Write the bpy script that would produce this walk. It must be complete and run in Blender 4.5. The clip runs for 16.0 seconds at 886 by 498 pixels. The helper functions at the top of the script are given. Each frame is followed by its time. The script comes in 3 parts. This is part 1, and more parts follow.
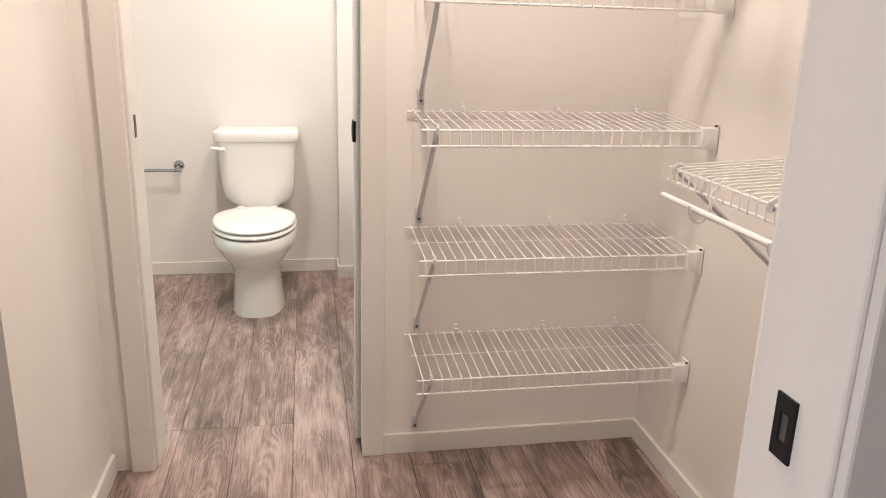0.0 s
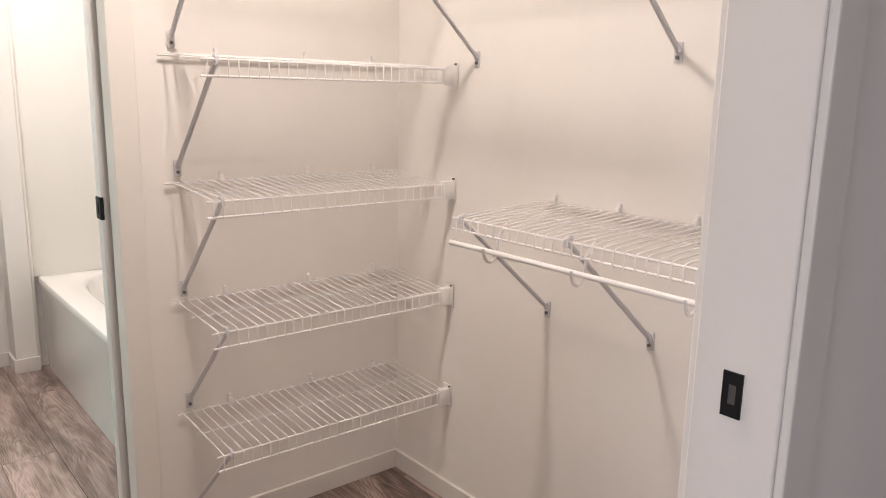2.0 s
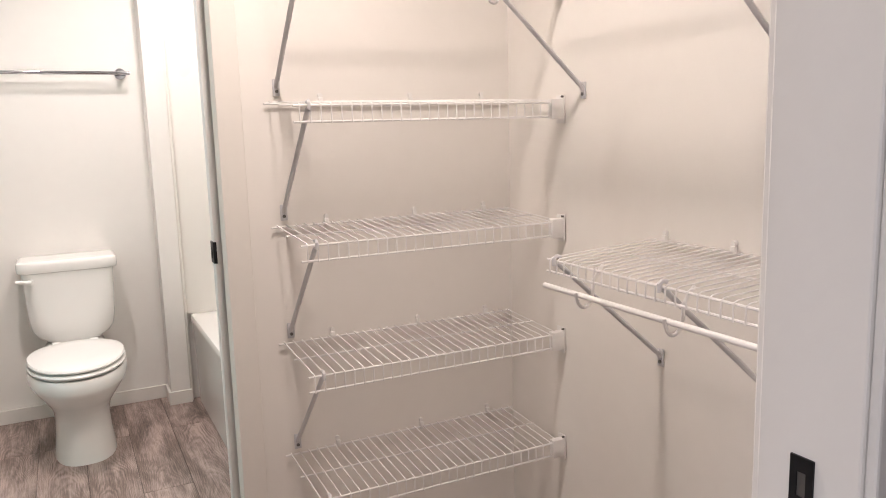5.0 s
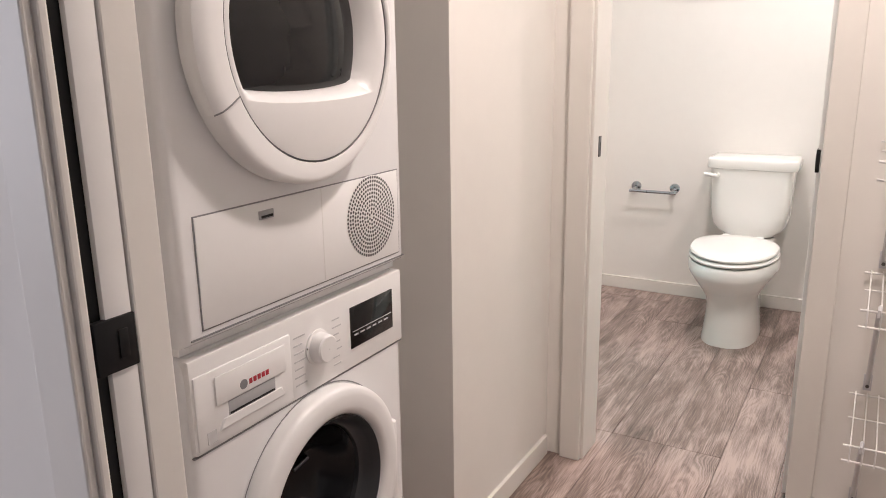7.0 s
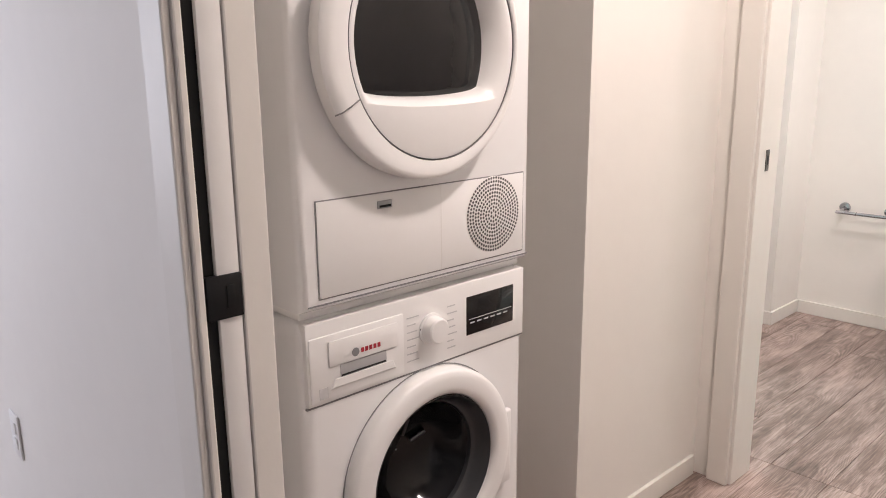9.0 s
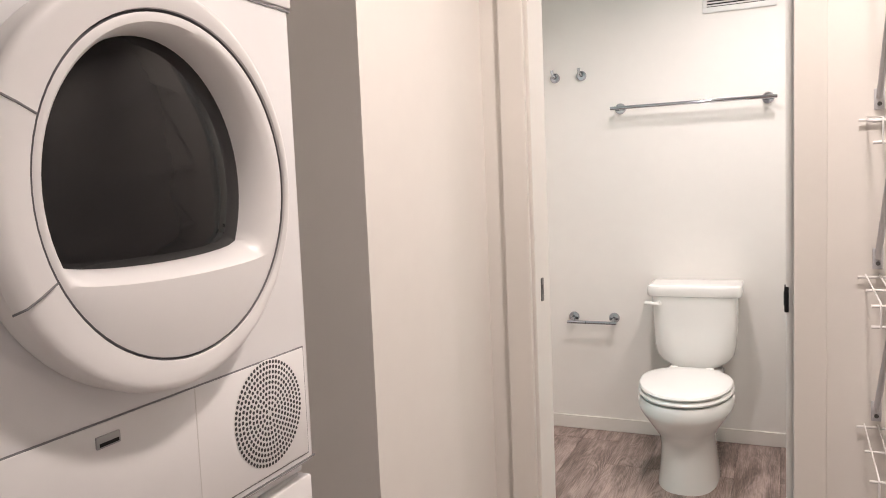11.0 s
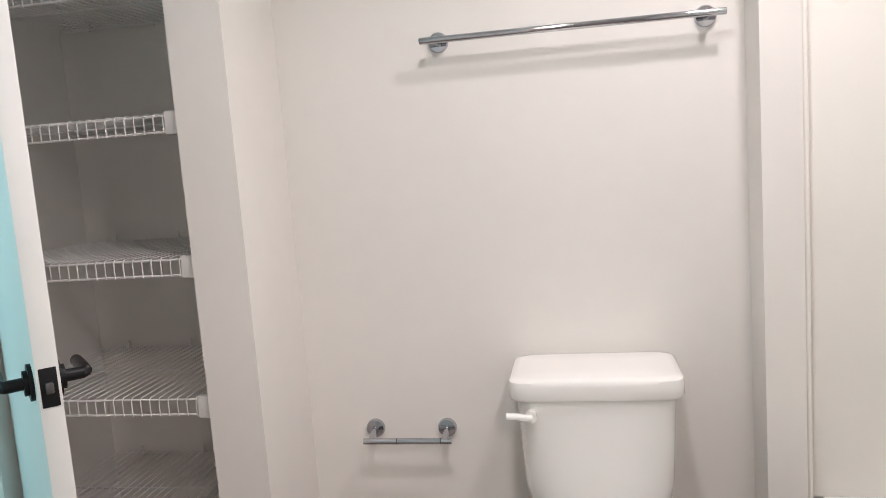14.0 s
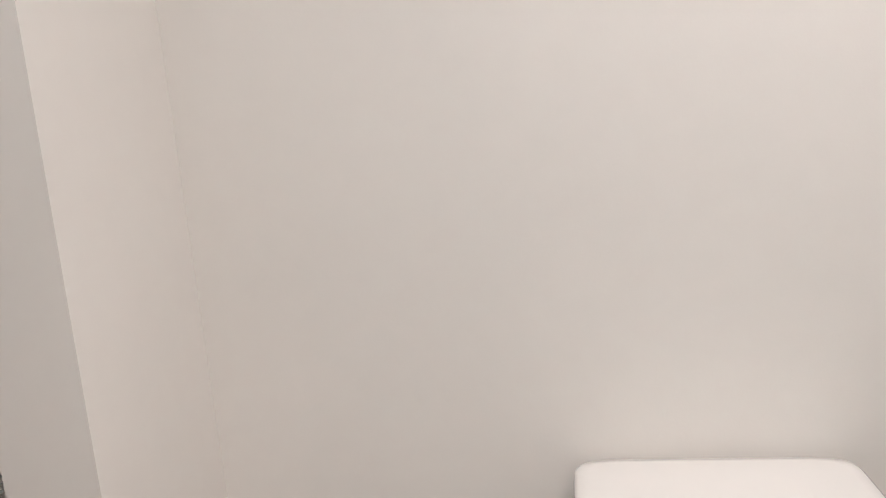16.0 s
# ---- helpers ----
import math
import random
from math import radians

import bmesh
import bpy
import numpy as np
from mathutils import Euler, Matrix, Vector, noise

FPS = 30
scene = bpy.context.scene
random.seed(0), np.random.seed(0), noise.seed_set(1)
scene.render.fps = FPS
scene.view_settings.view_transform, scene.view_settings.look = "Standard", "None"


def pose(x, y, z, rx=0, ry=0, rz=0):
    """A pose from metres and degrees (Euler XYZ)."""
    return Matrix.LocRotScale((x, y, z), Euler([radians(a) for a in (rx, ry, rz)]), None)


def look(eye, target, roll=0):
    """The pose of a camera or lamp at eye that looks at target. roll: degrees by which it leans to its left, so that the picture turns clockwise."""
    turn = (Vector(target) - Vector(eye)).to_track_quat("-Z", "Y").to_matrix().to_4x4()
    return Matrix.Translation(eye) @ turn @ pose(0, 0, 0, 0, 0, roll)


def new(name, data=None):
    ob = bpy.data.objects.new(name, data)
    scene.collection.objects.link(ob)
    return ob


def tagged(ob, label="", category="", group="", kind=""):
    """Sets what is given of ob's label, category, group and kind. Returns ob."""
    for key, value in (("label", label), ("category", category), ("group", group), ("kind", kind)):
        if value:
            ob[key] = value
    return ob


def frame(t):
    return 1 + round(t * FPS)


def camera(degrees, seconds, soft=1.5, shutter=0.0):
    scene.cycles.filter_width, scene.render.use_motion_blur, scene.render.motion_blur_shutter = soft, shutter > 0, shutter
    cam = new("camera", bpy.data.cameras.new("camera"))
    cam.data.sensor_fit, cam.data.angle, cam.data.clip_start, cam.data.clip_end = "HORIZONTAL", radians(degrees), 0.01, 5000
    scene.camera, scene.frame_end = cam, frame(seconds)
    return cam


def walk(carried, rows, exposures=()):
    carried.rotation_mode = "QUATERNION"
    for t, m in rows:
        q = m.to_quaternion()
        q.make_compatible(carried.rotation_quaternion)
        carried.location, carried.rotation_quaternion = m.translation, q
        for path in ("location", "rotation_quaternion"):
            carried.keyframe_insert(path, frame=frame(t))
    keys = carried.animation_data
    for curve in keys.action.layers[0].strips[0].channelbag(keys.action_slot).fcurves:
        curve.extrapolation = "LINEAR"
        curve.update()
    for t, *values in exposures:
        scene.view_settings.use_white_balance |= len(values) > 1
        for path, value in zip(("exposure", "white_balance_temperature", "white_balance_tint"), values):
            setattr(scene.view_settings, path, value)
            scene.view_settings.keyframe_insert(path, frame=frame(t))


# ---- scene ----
cam = camera(60.7, 16.0, soft=0.95)
PATH = [
    (0, (0.184, 0.205, 1.256), (0.534, 2.096, 0.706), 1.6),
    (0.5, (0.114, 0.254, 1.266), (0.578, 2.128, 0.744), 1.6),
    (1, (0.018, 0.31, 1.279), (0.786, 2.094, 0.798), 2.1),
    (1.5, (-0.114, 0.279, 1.282), (0.894, 1.949, 0.841), 1.5),
    (2, (-0.232, 0.266, 1.295), (1.009, 1.782, 0.892), 1.1),
    (2.5, (-0.274, 0.251, 1.318), (1.121, 1.645, 0.989), 0.5),
    (3, (-0.314, 0.244, 1.328), (1.173, 1.56, 1.086), -0.1),
    (3.2, (-0.321, 0.244, 1.329), (1.186, 1.541, 1.114), -0.3),
    (5.5, (0.109, 0.242, 1.286), (0.543, 2.161, 0.925), -1.4),
    (6, (0.264, 0.147, 1.277), (0.158, 2.101, 0.863), -0.8),
    (6.5, (0.386, 0.094, 1.27), (-0.193, 1.953, 0.813), -0.7),
    (7, (0.451, 0.167, 1.254), (-0.518, 1.847, 0.765), -0.8),
    (7.5, (0.559, 0.209, 1.236), (-0.681, 1.689, 0.716), -1.7),
    (8, (0.655, 0.21, 1.219), (-0.716, 1.543, 0.632), -1.9),
    (8.2, (0.67, 0.201, 1.216), (-0.739, 1.494, 0.631), -2.0),
    (10.3, (0.568, 0.246, 1.323), (-0.667, 1.812, 1.18), -0.8),
    (10.5, (0.467, 0.304, 1.308), (-0.647, 1.959, 1.162), -1.5),
    (11, (0.309, 0.449, 1.289), (-0.509, 2.265, 1.109), -2.4),
    (11.5, (0.198, 0.762, 1.273), (-0.422, 2.656, 1.101), -3.3),
    (12, (0.137, 1.032, 1.265), (-0.355, 2.958, 1.051), -4.4),
    (12.5, (0.055, 1.318, 1.258), (-0.342, 3.263, 1.012), -4.7),
    (13, (0.048, 1.603, 1.271), (-0.302, 3.554, 1.005), -4.5),
    (13.2, (0.049, 1.734, 1.269), (-0.291, 3.688, 1.015), -4.3),
    (13.5, (0.021, 1.913, 1.267), (-0.314, 3.871, 1.034), -4.2),
    (14, (-0.071, 2.213, 1.316), (-0.426, 4.165, 1.067), -4.2),
    (14.5, (-0.097, 2.509, 1.356), (-0.501, 4.451, 1.101), -3.9),
    (15, (-0.046, 2.798, 1.36), (-0.576, 4.711, 1.115), -4.2),
    (15.5, (-0.147, 2.926, 1.355), (-0.596, 4.848, 1.035), -3.7),
    (16, (-0.236, 3.052, 1.307), (-0.572, 4.995, 0.976), -5.1),
]
walk(cam, [(t, look(eye, target, roll)) for t, eye, target, roll in PATH],
     exposures=((0.0, 0.17, 6950, 10), (0.5, 0.12, 6750, 10), (1.5, 0.02, 6650, 10), (3.0, 0.02, 6650, 10), (5.5, -0.06, 6550, 10), (6.0, -0.09, 6520, 10), (6.5, 0.02, 6500, 10), (7.0, 0.12, 6480, 10), (8.0, 0.28, 6450, 10),
                (10.5, 0.05, 6500, 10), (12.0, -0.18, 6500, 10), (13.0, -0.24, 6400, 10), (14.0, -0.30, 6300, 10), (14.5, -0.31, 6800, 10), (15.0, -0.32, 6700, 10), (16.0, -0.45, 6400, 10)))

# ---- world and large lights ----
world = bpy.data.worlds.new("world")
scene.world = world
world.use_nodes = True
wn = world.node_tree
sky = wn.nodes.new("ShaderNodeTexSky")
sky.sky_type = 'NISHITA'
sky.sun_disc = False
sky.sun_elevation, sky.sun_rotation = radians(40), radians(160)
wn.links.new(sky.outputs[0], wn.nodes["Background"].inputs[0])
wn.nodes["Background"].inputs[1].default_value = 0.12


def area(name, loc, target, sx, sy, watts, col, spread=180):
    d = bpy.data.lights.new(name, 'AREA')
    d.shape, d.size, d.size_y, d.energy, d.color = 'RECTANGLE', sx, sy, watts, col
    d.spread = radians(spread)
    ob = new(name, d)
    ob.matrix_world = look(loc, target)
    return ob


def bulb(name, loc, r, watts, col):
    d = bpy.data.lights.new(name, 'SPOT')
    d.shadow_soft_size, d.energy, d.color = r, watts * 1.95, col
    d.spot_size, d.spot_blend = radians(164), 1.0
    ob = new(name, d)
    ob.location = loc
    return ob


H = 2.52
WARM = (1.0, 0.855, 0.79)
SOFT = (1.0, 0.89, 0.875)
# ceiling lamps out of view, placed by the shadows they should cast
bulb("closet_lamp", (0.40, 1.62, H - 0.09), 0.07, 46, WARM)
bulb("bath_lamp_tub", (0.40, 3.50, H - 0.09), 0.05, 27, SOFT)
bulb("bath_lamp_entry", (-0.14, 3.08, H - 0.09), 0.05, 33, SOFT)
area("window_light_bedroom", (-4.47, -1.1, 1.4), (0.0, -1.1, 1.4), 2.3, 1.7, 98, (0.86, 0.87, 1.0))
# cyan lamp added out of view to tint the open door leaf
area("cyan_side_fill", (-2.57, 3.0, 1.5), (-1.2, 3.4, 1.2), 0.7, 1.4, 12, (0.45, 0.90, 1.0))


# ---- materials ----
def mat(name, col, rough=0.5, metal=0.0, var=0.0, scale=6.0, bump=0.0, bscale=60.0, coat=0.0, ior=1.45, spec=0.5):
    m = bpy.data.materials.new(name)
    m.use_nodes = True
    nt = m.node_tree
    b = nt.nodes["Principled BSDF"]
    b.inputs["Base Color"].default_value = (*col, 1)
    b.inputs["Roughness"].default_value = rough
    b.inputs["Metallic"].default_value = metal
    b.inputs["IOR"].default_value = ior
    b.inputs["Specular IOR Level"].default_value = spec
    b.inputs["Coat Weight"].default_value = coat
    b.inputs["Coat Roughness"].default_value = 0.06
    tc = nt.nodes.new("ShaderNodeTexCoord")
    if var:
        n1 = nt.nodes.new("ShaderNodeTexNoise")
        n1.inputs["Scale"].default_value = scale
        n1.inputs["Detail"].default_value = 6
        n2 = nt.nodes.new("ShaderNodeTexNoise")
        n2.inputs["Scale"].default_value = scale * 14
        n2.inputs["Detail"].default_value = 3
        mx = nt.nodes.new("ShaderNodeMath")
        mx.operation = 'MULTIPLY_ADD'
        mx.inputs[1].default_value = 0.35
        r = nt.nodes.new("ShaderNodeValToRGB")
        r.color_ramp.elements[0].position, r.color_ramp.elements[1].position = 0.4, 0.95
        r.color_ramp.elements[0].color = (*[c * (1 - var) for c in col], 1)
        r.color_ramp.elements[1].color = (*[min(1, c * (1 + var * 0.5)) for c in col], 1)
        nt.links.new(tc.outputs["Object"], n1.inputs["Vector"])
        nt.links.new(tc.outputs["Object"], n2.inputs["Vector"])
        nt.links.new(n2.outputs[0], mx.inputs[0])
        nt.links.new(n1.outputs[0], mx.inputs[2])
        nt.links.new(mx.outputs[0], r.inputs[0])
        nt.links.new(r.outputs[0], b.inputs["Base Color"])
        rr = nt.nodes.new("ShaderNodeMapRange")
        rr.inputs[3].default_value, rr.inputs[4].default_value = max(0.02, rough - 0.025), min(1, rough + 0.025)
        nt.links.new(n1.outputs[0], rr.inputs[0])
        nt.links.new(rr.outputs[0], b.inputs["Roughness"])
    if bump:
        nb = nt.nodes.new("ShaderNodeTexNoise")
        nb.inputs["Scale"].default_value = bscale
        nb.inputs["Detail"].default_value = 4
        bp = nt.nodes.new("ShaderNodeBump")
        bp.inputs["Strength"].default_value = bump
        bp.inputs["Distance"].default_value = 0.002
        nt.links.new(tc.outputs["Object"], nb.inputs["Vector"])
        nt.links.new(nb.outputs[0], bp.inputs["Height"])
        nt.links.new(bp.outputs[0], b.inputs["Normal"])
    return m


def wood_floor(name):
    m = bpy.data.materials.new(name)
    m.use_nodes = True
    nt = m.node_tree
    b = nt.nodes["Principled BSDF"]
    N, L = nt.nodes.new, nt.links.new
    tc, oi = N("ShaderNodeTexCoord"), N("ShaderNodeObjectInfo")
    off = N("ShaderNodeVectorMath")
    off.operation = 'MULTIPLY_ADD'
    rv = N("ShaderNodeCombineXYZ")
    for k in range(3):
        mm = N("ShaderNodeMath")
        mm.operation = 'MULTIPLY'
        mm.inputs[1].default_value = (7.3, 31.0, 17.0)[k]
        L(oi.outputs["Random"], mm.inputs[0])
        L(mm.outputs[0], rv.inputs[k])
    off.inputs[1].default_value = (1, 1, 1)
    L(tc.outputs["Object"], off.inputs[0])
    L(rv.outputs[0], off.inputs[2])

    def noise_at(sx, sy, detail, rough=0.55, dist=0.0):
        s = N("ShaderNodeVectorMath")
        s.operation = 'MULTIPLY'
        s.inputs[1].default_value = (sx, sy, sx)
        L(off.outputs[0], s.inputs[0])
        n = N("ShaderNodeTexNoise")
        n.inputs["Scale"].default_value = 1
        n.inputs["Detail"].default_value = detail
        n.inputs["Roughness"].default_value = rough
        n.inputs["Distortion"].default_value = dist
        L(s.outputs[0], n.inputs["Vector"])
        return n.outputs[0]

    sep = N("ShaderNodeSeparateXYZ")
    L(tc.outputs["Object"], sep.inputs[0])

    def op(kind, a, b=None, c=None):
        q = N("ShaderNodeMath")
        q.operation = kind
        for k, v in enumerate((a, b, c)):
            if v is None:
                continue
            if isinstance(v, (int, float)):
                q.inputs[k].default_value = v
            else:
                L(v, q.inputs[k])
        return q.outputs[0]

    # cathedral figure: parabolas along the plank, bent by a slow field
    u = op('ADD', sep.outputs[0], op('MULTIPLY_ADD', oi.outputs["Random"], 0.07, -0.124))
    u = op('ADD', u, op('MULTIPLY_ADD', noise_at(3, 3.0, 2), 0.09, -0.045))
    bend = noise_at(11, 4.2, 3, 0.5, 0.3)
    phase = op('ADD', op('MULTIPLY', sep.outputs[1], 70.0), op('MULTIPLY', op('MULTIPLY', u, u), 6500.0))
    phase = op('ADD', phase, op('MULTIPLY', bend, 34.0))
    ring = op('SINE', phase)
    mask = noise_at(6, 2.2, 3)
    mask = op('MAXIMUM', op('MULTIPLY_ADD', mask, 3.2, -1.25), 0.0)
    ringed = op('MULTIPLY', ring, op('MINIMUM', mask, 1.0))
    fine = noise_at(260, 9, 6, 0.7)
    patch = noise_at(9, 2.6, 4, 0.6, 0.6)
    tone = noise_at(38, 3.2, 6, 0.65, 0.4)

    def madd(a, k, c):
        q = N("ShaderNodeMath")
        q.operation = 'MULTIPLY_ADD'
        L(a, q.inputs[0])
        q.inputs[1].default_value = k
        if isinstance(c, float):
            q.inputs[2].default_value = c
        else:
            L(c, q.inputs[2])
        return q.outputs[0]

    v = madd(ringed, 0.12, madd(fine, 0.95, madd(patch, 1.15, madd(tone, 0.70, madd(oi.outputs["Random"], 0.10, -0.905)))))
    r = N("ShaderNodeValToRGB")
    e = r.color_ramp.elements
    e[0].position, e[0].color = 0.18, (0.070, 0.050, 0.043, 1)
    e[1].position, e[1].color = 0.80, (0.47, 0.365, 0.33, 1)
    mid = e.new(0.48)
    mid.color = (0.215, 0.158, 0.136, 1)
    L(v, r.inputs[0])
    L(r.outputs[0], b.inputs["Base Color"])
    b.inputs["Roughness"].default_value = 0.42
    bp = N("ShaderNodeBump")
    bp.inputs["Strength"].default_value = 0.25
    bp.inputs["Distance"].default_value = 0.001
    L(fine, bp.inputs["Height"])
    L(bp.outputs[0], b.inputs["Normal"])
    return m


def glow(name, col, k):
    m = bpy.data.materials.new(name)
    m.use_nodes = True
    b = m.node_tree.nodes["Principled BSDF"]
    b.inputs["Base Color"].default_value = (*col, 1)
    b.inputs["Emission Color"].default_value = (*col, 1)
    b.inputs["Emission Strength"].default_value = k
    return m


PAINT = mat("wall_paint", (0.80, 0.775, 0.735), 0.75, var=0.035, scale=1.4, bump=0.05, bscale=240)
CEIL = mat("ceiling_paint", (0.82, 0.81, 0.79), 0.85, var=0.03, scale=1.2, bump=0.4, bscale=120)
TRIM = mat("trim_paint", (0.76, 0.735, 0.69), 0.55, var=0.03, scale=3, bump=0.08, bscale=90)
DOORP = mat("door_paint", (0.80, 0.79, 0.77), 0.4, var=0.03, scale=3, bump=0.06, bscale=90)
FLOOR = wood_floor("grey_oak_plank")
GAP = mat("floor_joint", (0.075, 0.058, 0.05), 0.8, var=0.2, scale=8)
WIRE = mat("white_vinyl_wire", (0.80, 0.79, 0.78), 0.35, var=0.04, scale=12)
BRACE = mat("white_coated_steel", (0.62, 0.62, 0.64), 0.35, metal=0.15, var=0.06, scale=14)
PLAST = mat("white_plastic", (0.80, 0.79, 0.77), 0.4, var=0.03, scale=10)
CHINA = mat("vitreous_china", (0.84, 0.83, 0.80), 0.09, var=0.015, scale=3, coat=0.4)
SEATP = mat("toilet_seat_plastic", (0.85, 0.84, 0.81), 0.22, var=0.02, scale=4)
ACRYL = mat("tub_acrylic", (0.86, 0.84, 0.80), 0.14, var=0.02, scale=2.5, coat=0.3)
SURR = mat("surround_acrylic", (0.84, 0.815, 0.765), 0.28, var=0.02, scale=2)
CHROME = mat("chrome", (0.50, 0.51, 0.54), 0.07, metal=1.0, var=0.06, scale=20)
NICKEL = mat("brushed_nickel", (0.36, 0.36, 0.37), 0.25, metal=1.0, var=0.1, scale=20)
BLACK = mat("matt_black_metal", (0.009, 0.009, 0.010), 0.45, var=0.2, scale=30, spec=0.3)
# near-black: shade painted into slots and holes; also small dark marks
SLOT = mat("recess_shade_and_marks", (0.02, 0.02, 0.02), 0.9, var=0.2, scale=9)
ENAMEL = mat("appliance_enamel", (0.81, 0.81, 0.815), 0.22, var=0.02, scale=3, coat=0.15)
APLAST = mat("appliance_plastic", (0.80, 0.795, 0.79), 0.34, var=0.02, scale=5)
GREYP = mat("grey_plastic", (0.40, 0.40, 0.41), 0.4, var=0.06, scale=9)
GLASSD = mat("smoked_glass", (0.012, 0.012, 0.013), 0.07, var=0.1, scale=3, spec=0.35)
DRUM = mat("drum_steel", (0.10, 0.10, 0.11), 0.3, metal=0.9, var=0.2, scale=12)
# dark rubber; also paints the shade of the dryer's vent holes
GASKET = mat("gasket_and_hole_shade", (0.045, 0.046, 0.05), 0.35, var=0.15, scale=9)
SCREEN = mat("display_glass", (0.008, 0.008, 0.009), 0.08, var=0.1, scale=5)
# grey for print; also paints the shade in seams, gaps and the groove
INK = mat("grey_print_and_gap_shade", (0.22, 0.22, 0.23), 0.5, var=0.1, scale=40)
INKW = mat("pale_print", (0.55, 0.55, 0.56), 0.5, var=0.1, scale=40)
RED = mat("red_badge", (0.42, 0.03, 0.05), 0.4, var=0.1, scale=40)
REDL = glow("red_display_light", (0.9, 0.05, 0.06), 1.5)
VENTM = mat("vent_white_metal", (0.74, 0.73, 0.71), 0.45, var=0.04, scale=10)
STRIKE = mat("dull_steel", (0.17, 0.165, 0.16), 0.45, metal=0.8, var=0.15, scale=30)
# glow for the added ceiling discs
DISC_GLOW = glow("added_disc_glow", (1.0, 0.93, 0.85), 3.0)
# glow for the sheet added past the side opening
CYAN_GLOW = glow("cyan_glow_sheet", (0.55, 0.95, 1.0), 1.6)


# ---- mesh helpers ----
def link_bm(name, bm, material, smooth=False):
    bmesh.ops.recalc_face_normals(bm, faces=bm.faces)
    me = bpy.data.meshes.new(name)
    bm.to_mesh(me)
    bm.free()
    me.materials.append(material)
    if smooth:
        me.shade_smooth()
        me.set_sharp_from_angle(angle=radians(38))
    return new(name, me)


def part(name, bm, material, parent, label="", smooth=True):
    ob = link_bm(name, bm, material, smooth)
    ob.parent = parent
    if label:
        ob["label"] = label
    return ob


def shared(name, me, parent, m=None):
    ob = new(name, me)
    ob.parent = parent
    if m is not None:
        ob.matrix_basis = m
    return ob


def thing(name, m, label, category, group="", kind=""):
    ob = new(name)
    ob.empty_display_size = 0.1
    ob.matrix_world = m
    return tagged(ob, label, category, group, kind)


def box(bm, x0, x1, y0, y1, z0, z1, bevel=0.0, seg=2):
    ret = bmesh.ops.create_cube(bm, size=1)
    vs = ret["verts"]
    for v in vs:
        v.co = Vector((x0 + (v.co.x + 0.5) * (x1 - x0), y0 + (v.co.y + 0.5) * (y1 - y0), z0 + (v.co.z + 0.5) * (z1 - z0)))
    if bevel:
        es = list({e for v in vs for e in v.link_edges})
        bmesh.ops.bevel(bm, geom=es, offset=bevel, segments=seg, affect='EDGES', profile=0.5)
    return bm


def B(*a, **k):
    return box(bmesh.new(), *a, **k)


def tube(bm, pts, r, n=8, close_ends=True):
    pts = [Vector(p) for p in pts]
    rings, up = [], None
    for i, p in enumerate(pts):
        a = pts[max(i - 1, 0)]
        c = pts[min(i + 1, len(pts) - 1)]
        d = (c - a).normalized()
        if up is None:
            up = d.orthogonal().normalized()
        side = d.cross(up).normalized()
        up = side.cross(d).normalized()
        rings.append([bm.verts.new(p + r * (math.cos(t) * side + math.sin(t) * up)) for t in (2 * math.pi * k / n for k in range(n))])
    for a, c in zip(rings, rings[1:]):
        for k in range(n):
            bm.faces.new((a[k], a[(k + 1) % n], c[(k + 1) % n], c[k]))
    if close_ends:
        bm.faces.new(rings[0])
        bm.faces.new(rings[-1][::-1])
    return bm


def T(pts, r, n=8):
    return tube(bmesh.new(), pts, r, n)


def loft(bm, loops, cap0=True, cap1=True, closed=False):
    rows = [[bm.verts.new(p) for p in lp] for lp in loops]
    n = len(rows[0])
    pairs = list(zip(rows, rows[1:])) + ([(rows[-1], rows[0])] if closed else [])
    for a, c in pairs:
        for k in range(n):
            bm.faces.new((a[k], a[(k + 1) % n], c[(k + 1) % n], c[k]))
    if cap0 and not closed:
        bm.faces.new(rows[0][::-1])
    if cap1 and not closed:
        bm.faces.new(rows[-1])
    return bm


def oval(cx, cy, z, a, b0, b1, p=2.0, n=48):
    """Superellipse in a level plane: half width a, reach b0 towards -y and b1 towards +y."""
    out = []
    for k in range(n):
        t = 2 * math.pi * k / n
        c, s = math.cos(t), math.sin(t)
        x = a * math.copysign(abs(c) ** (2 / p), c)
        y = math.copysign(abs(s) ** (2 / p), s)
        out.append(Vector((cx + x, cy + (b1 if y > 0 else b0) * y, z)))
    return out


def disc_loops(profile, n=64, a0=0.0, a1=2 * math.pi):
    """Rings round the local x axis; profile rows are (x, radius)."""
    return [[Vector((x, r * math.cos(a0 + (a1 - a0) * k / n), r * math.sin(a0 + (a1 - a0) * k / n))) for k in range(n)] for x, r in profile]


def structure(name, bm, material, label, category="wall"):
    return tagged(link_bm(name, bm, material), label, category, kind="structure")


# ---- plan ----
YS0, YS1 = 0.612, 0.742        # wall with the entry opening
YB0, YB1 = 2.28, 2.405         # wall with the bathroom opening
XL, XR = -0.232, 0.559         # entry opening
BL, BR = -0.262, 0.334         # bathroom opening
XH = -0.388                    # hall wall beside the laundry niche
XC = 1.22                      # far side wall of the closet and the bathroom
YN = 1.661                     # end of the laundry niche
YW = 4.17                      # bathroom back wall
DH = 2.06                      # opening height

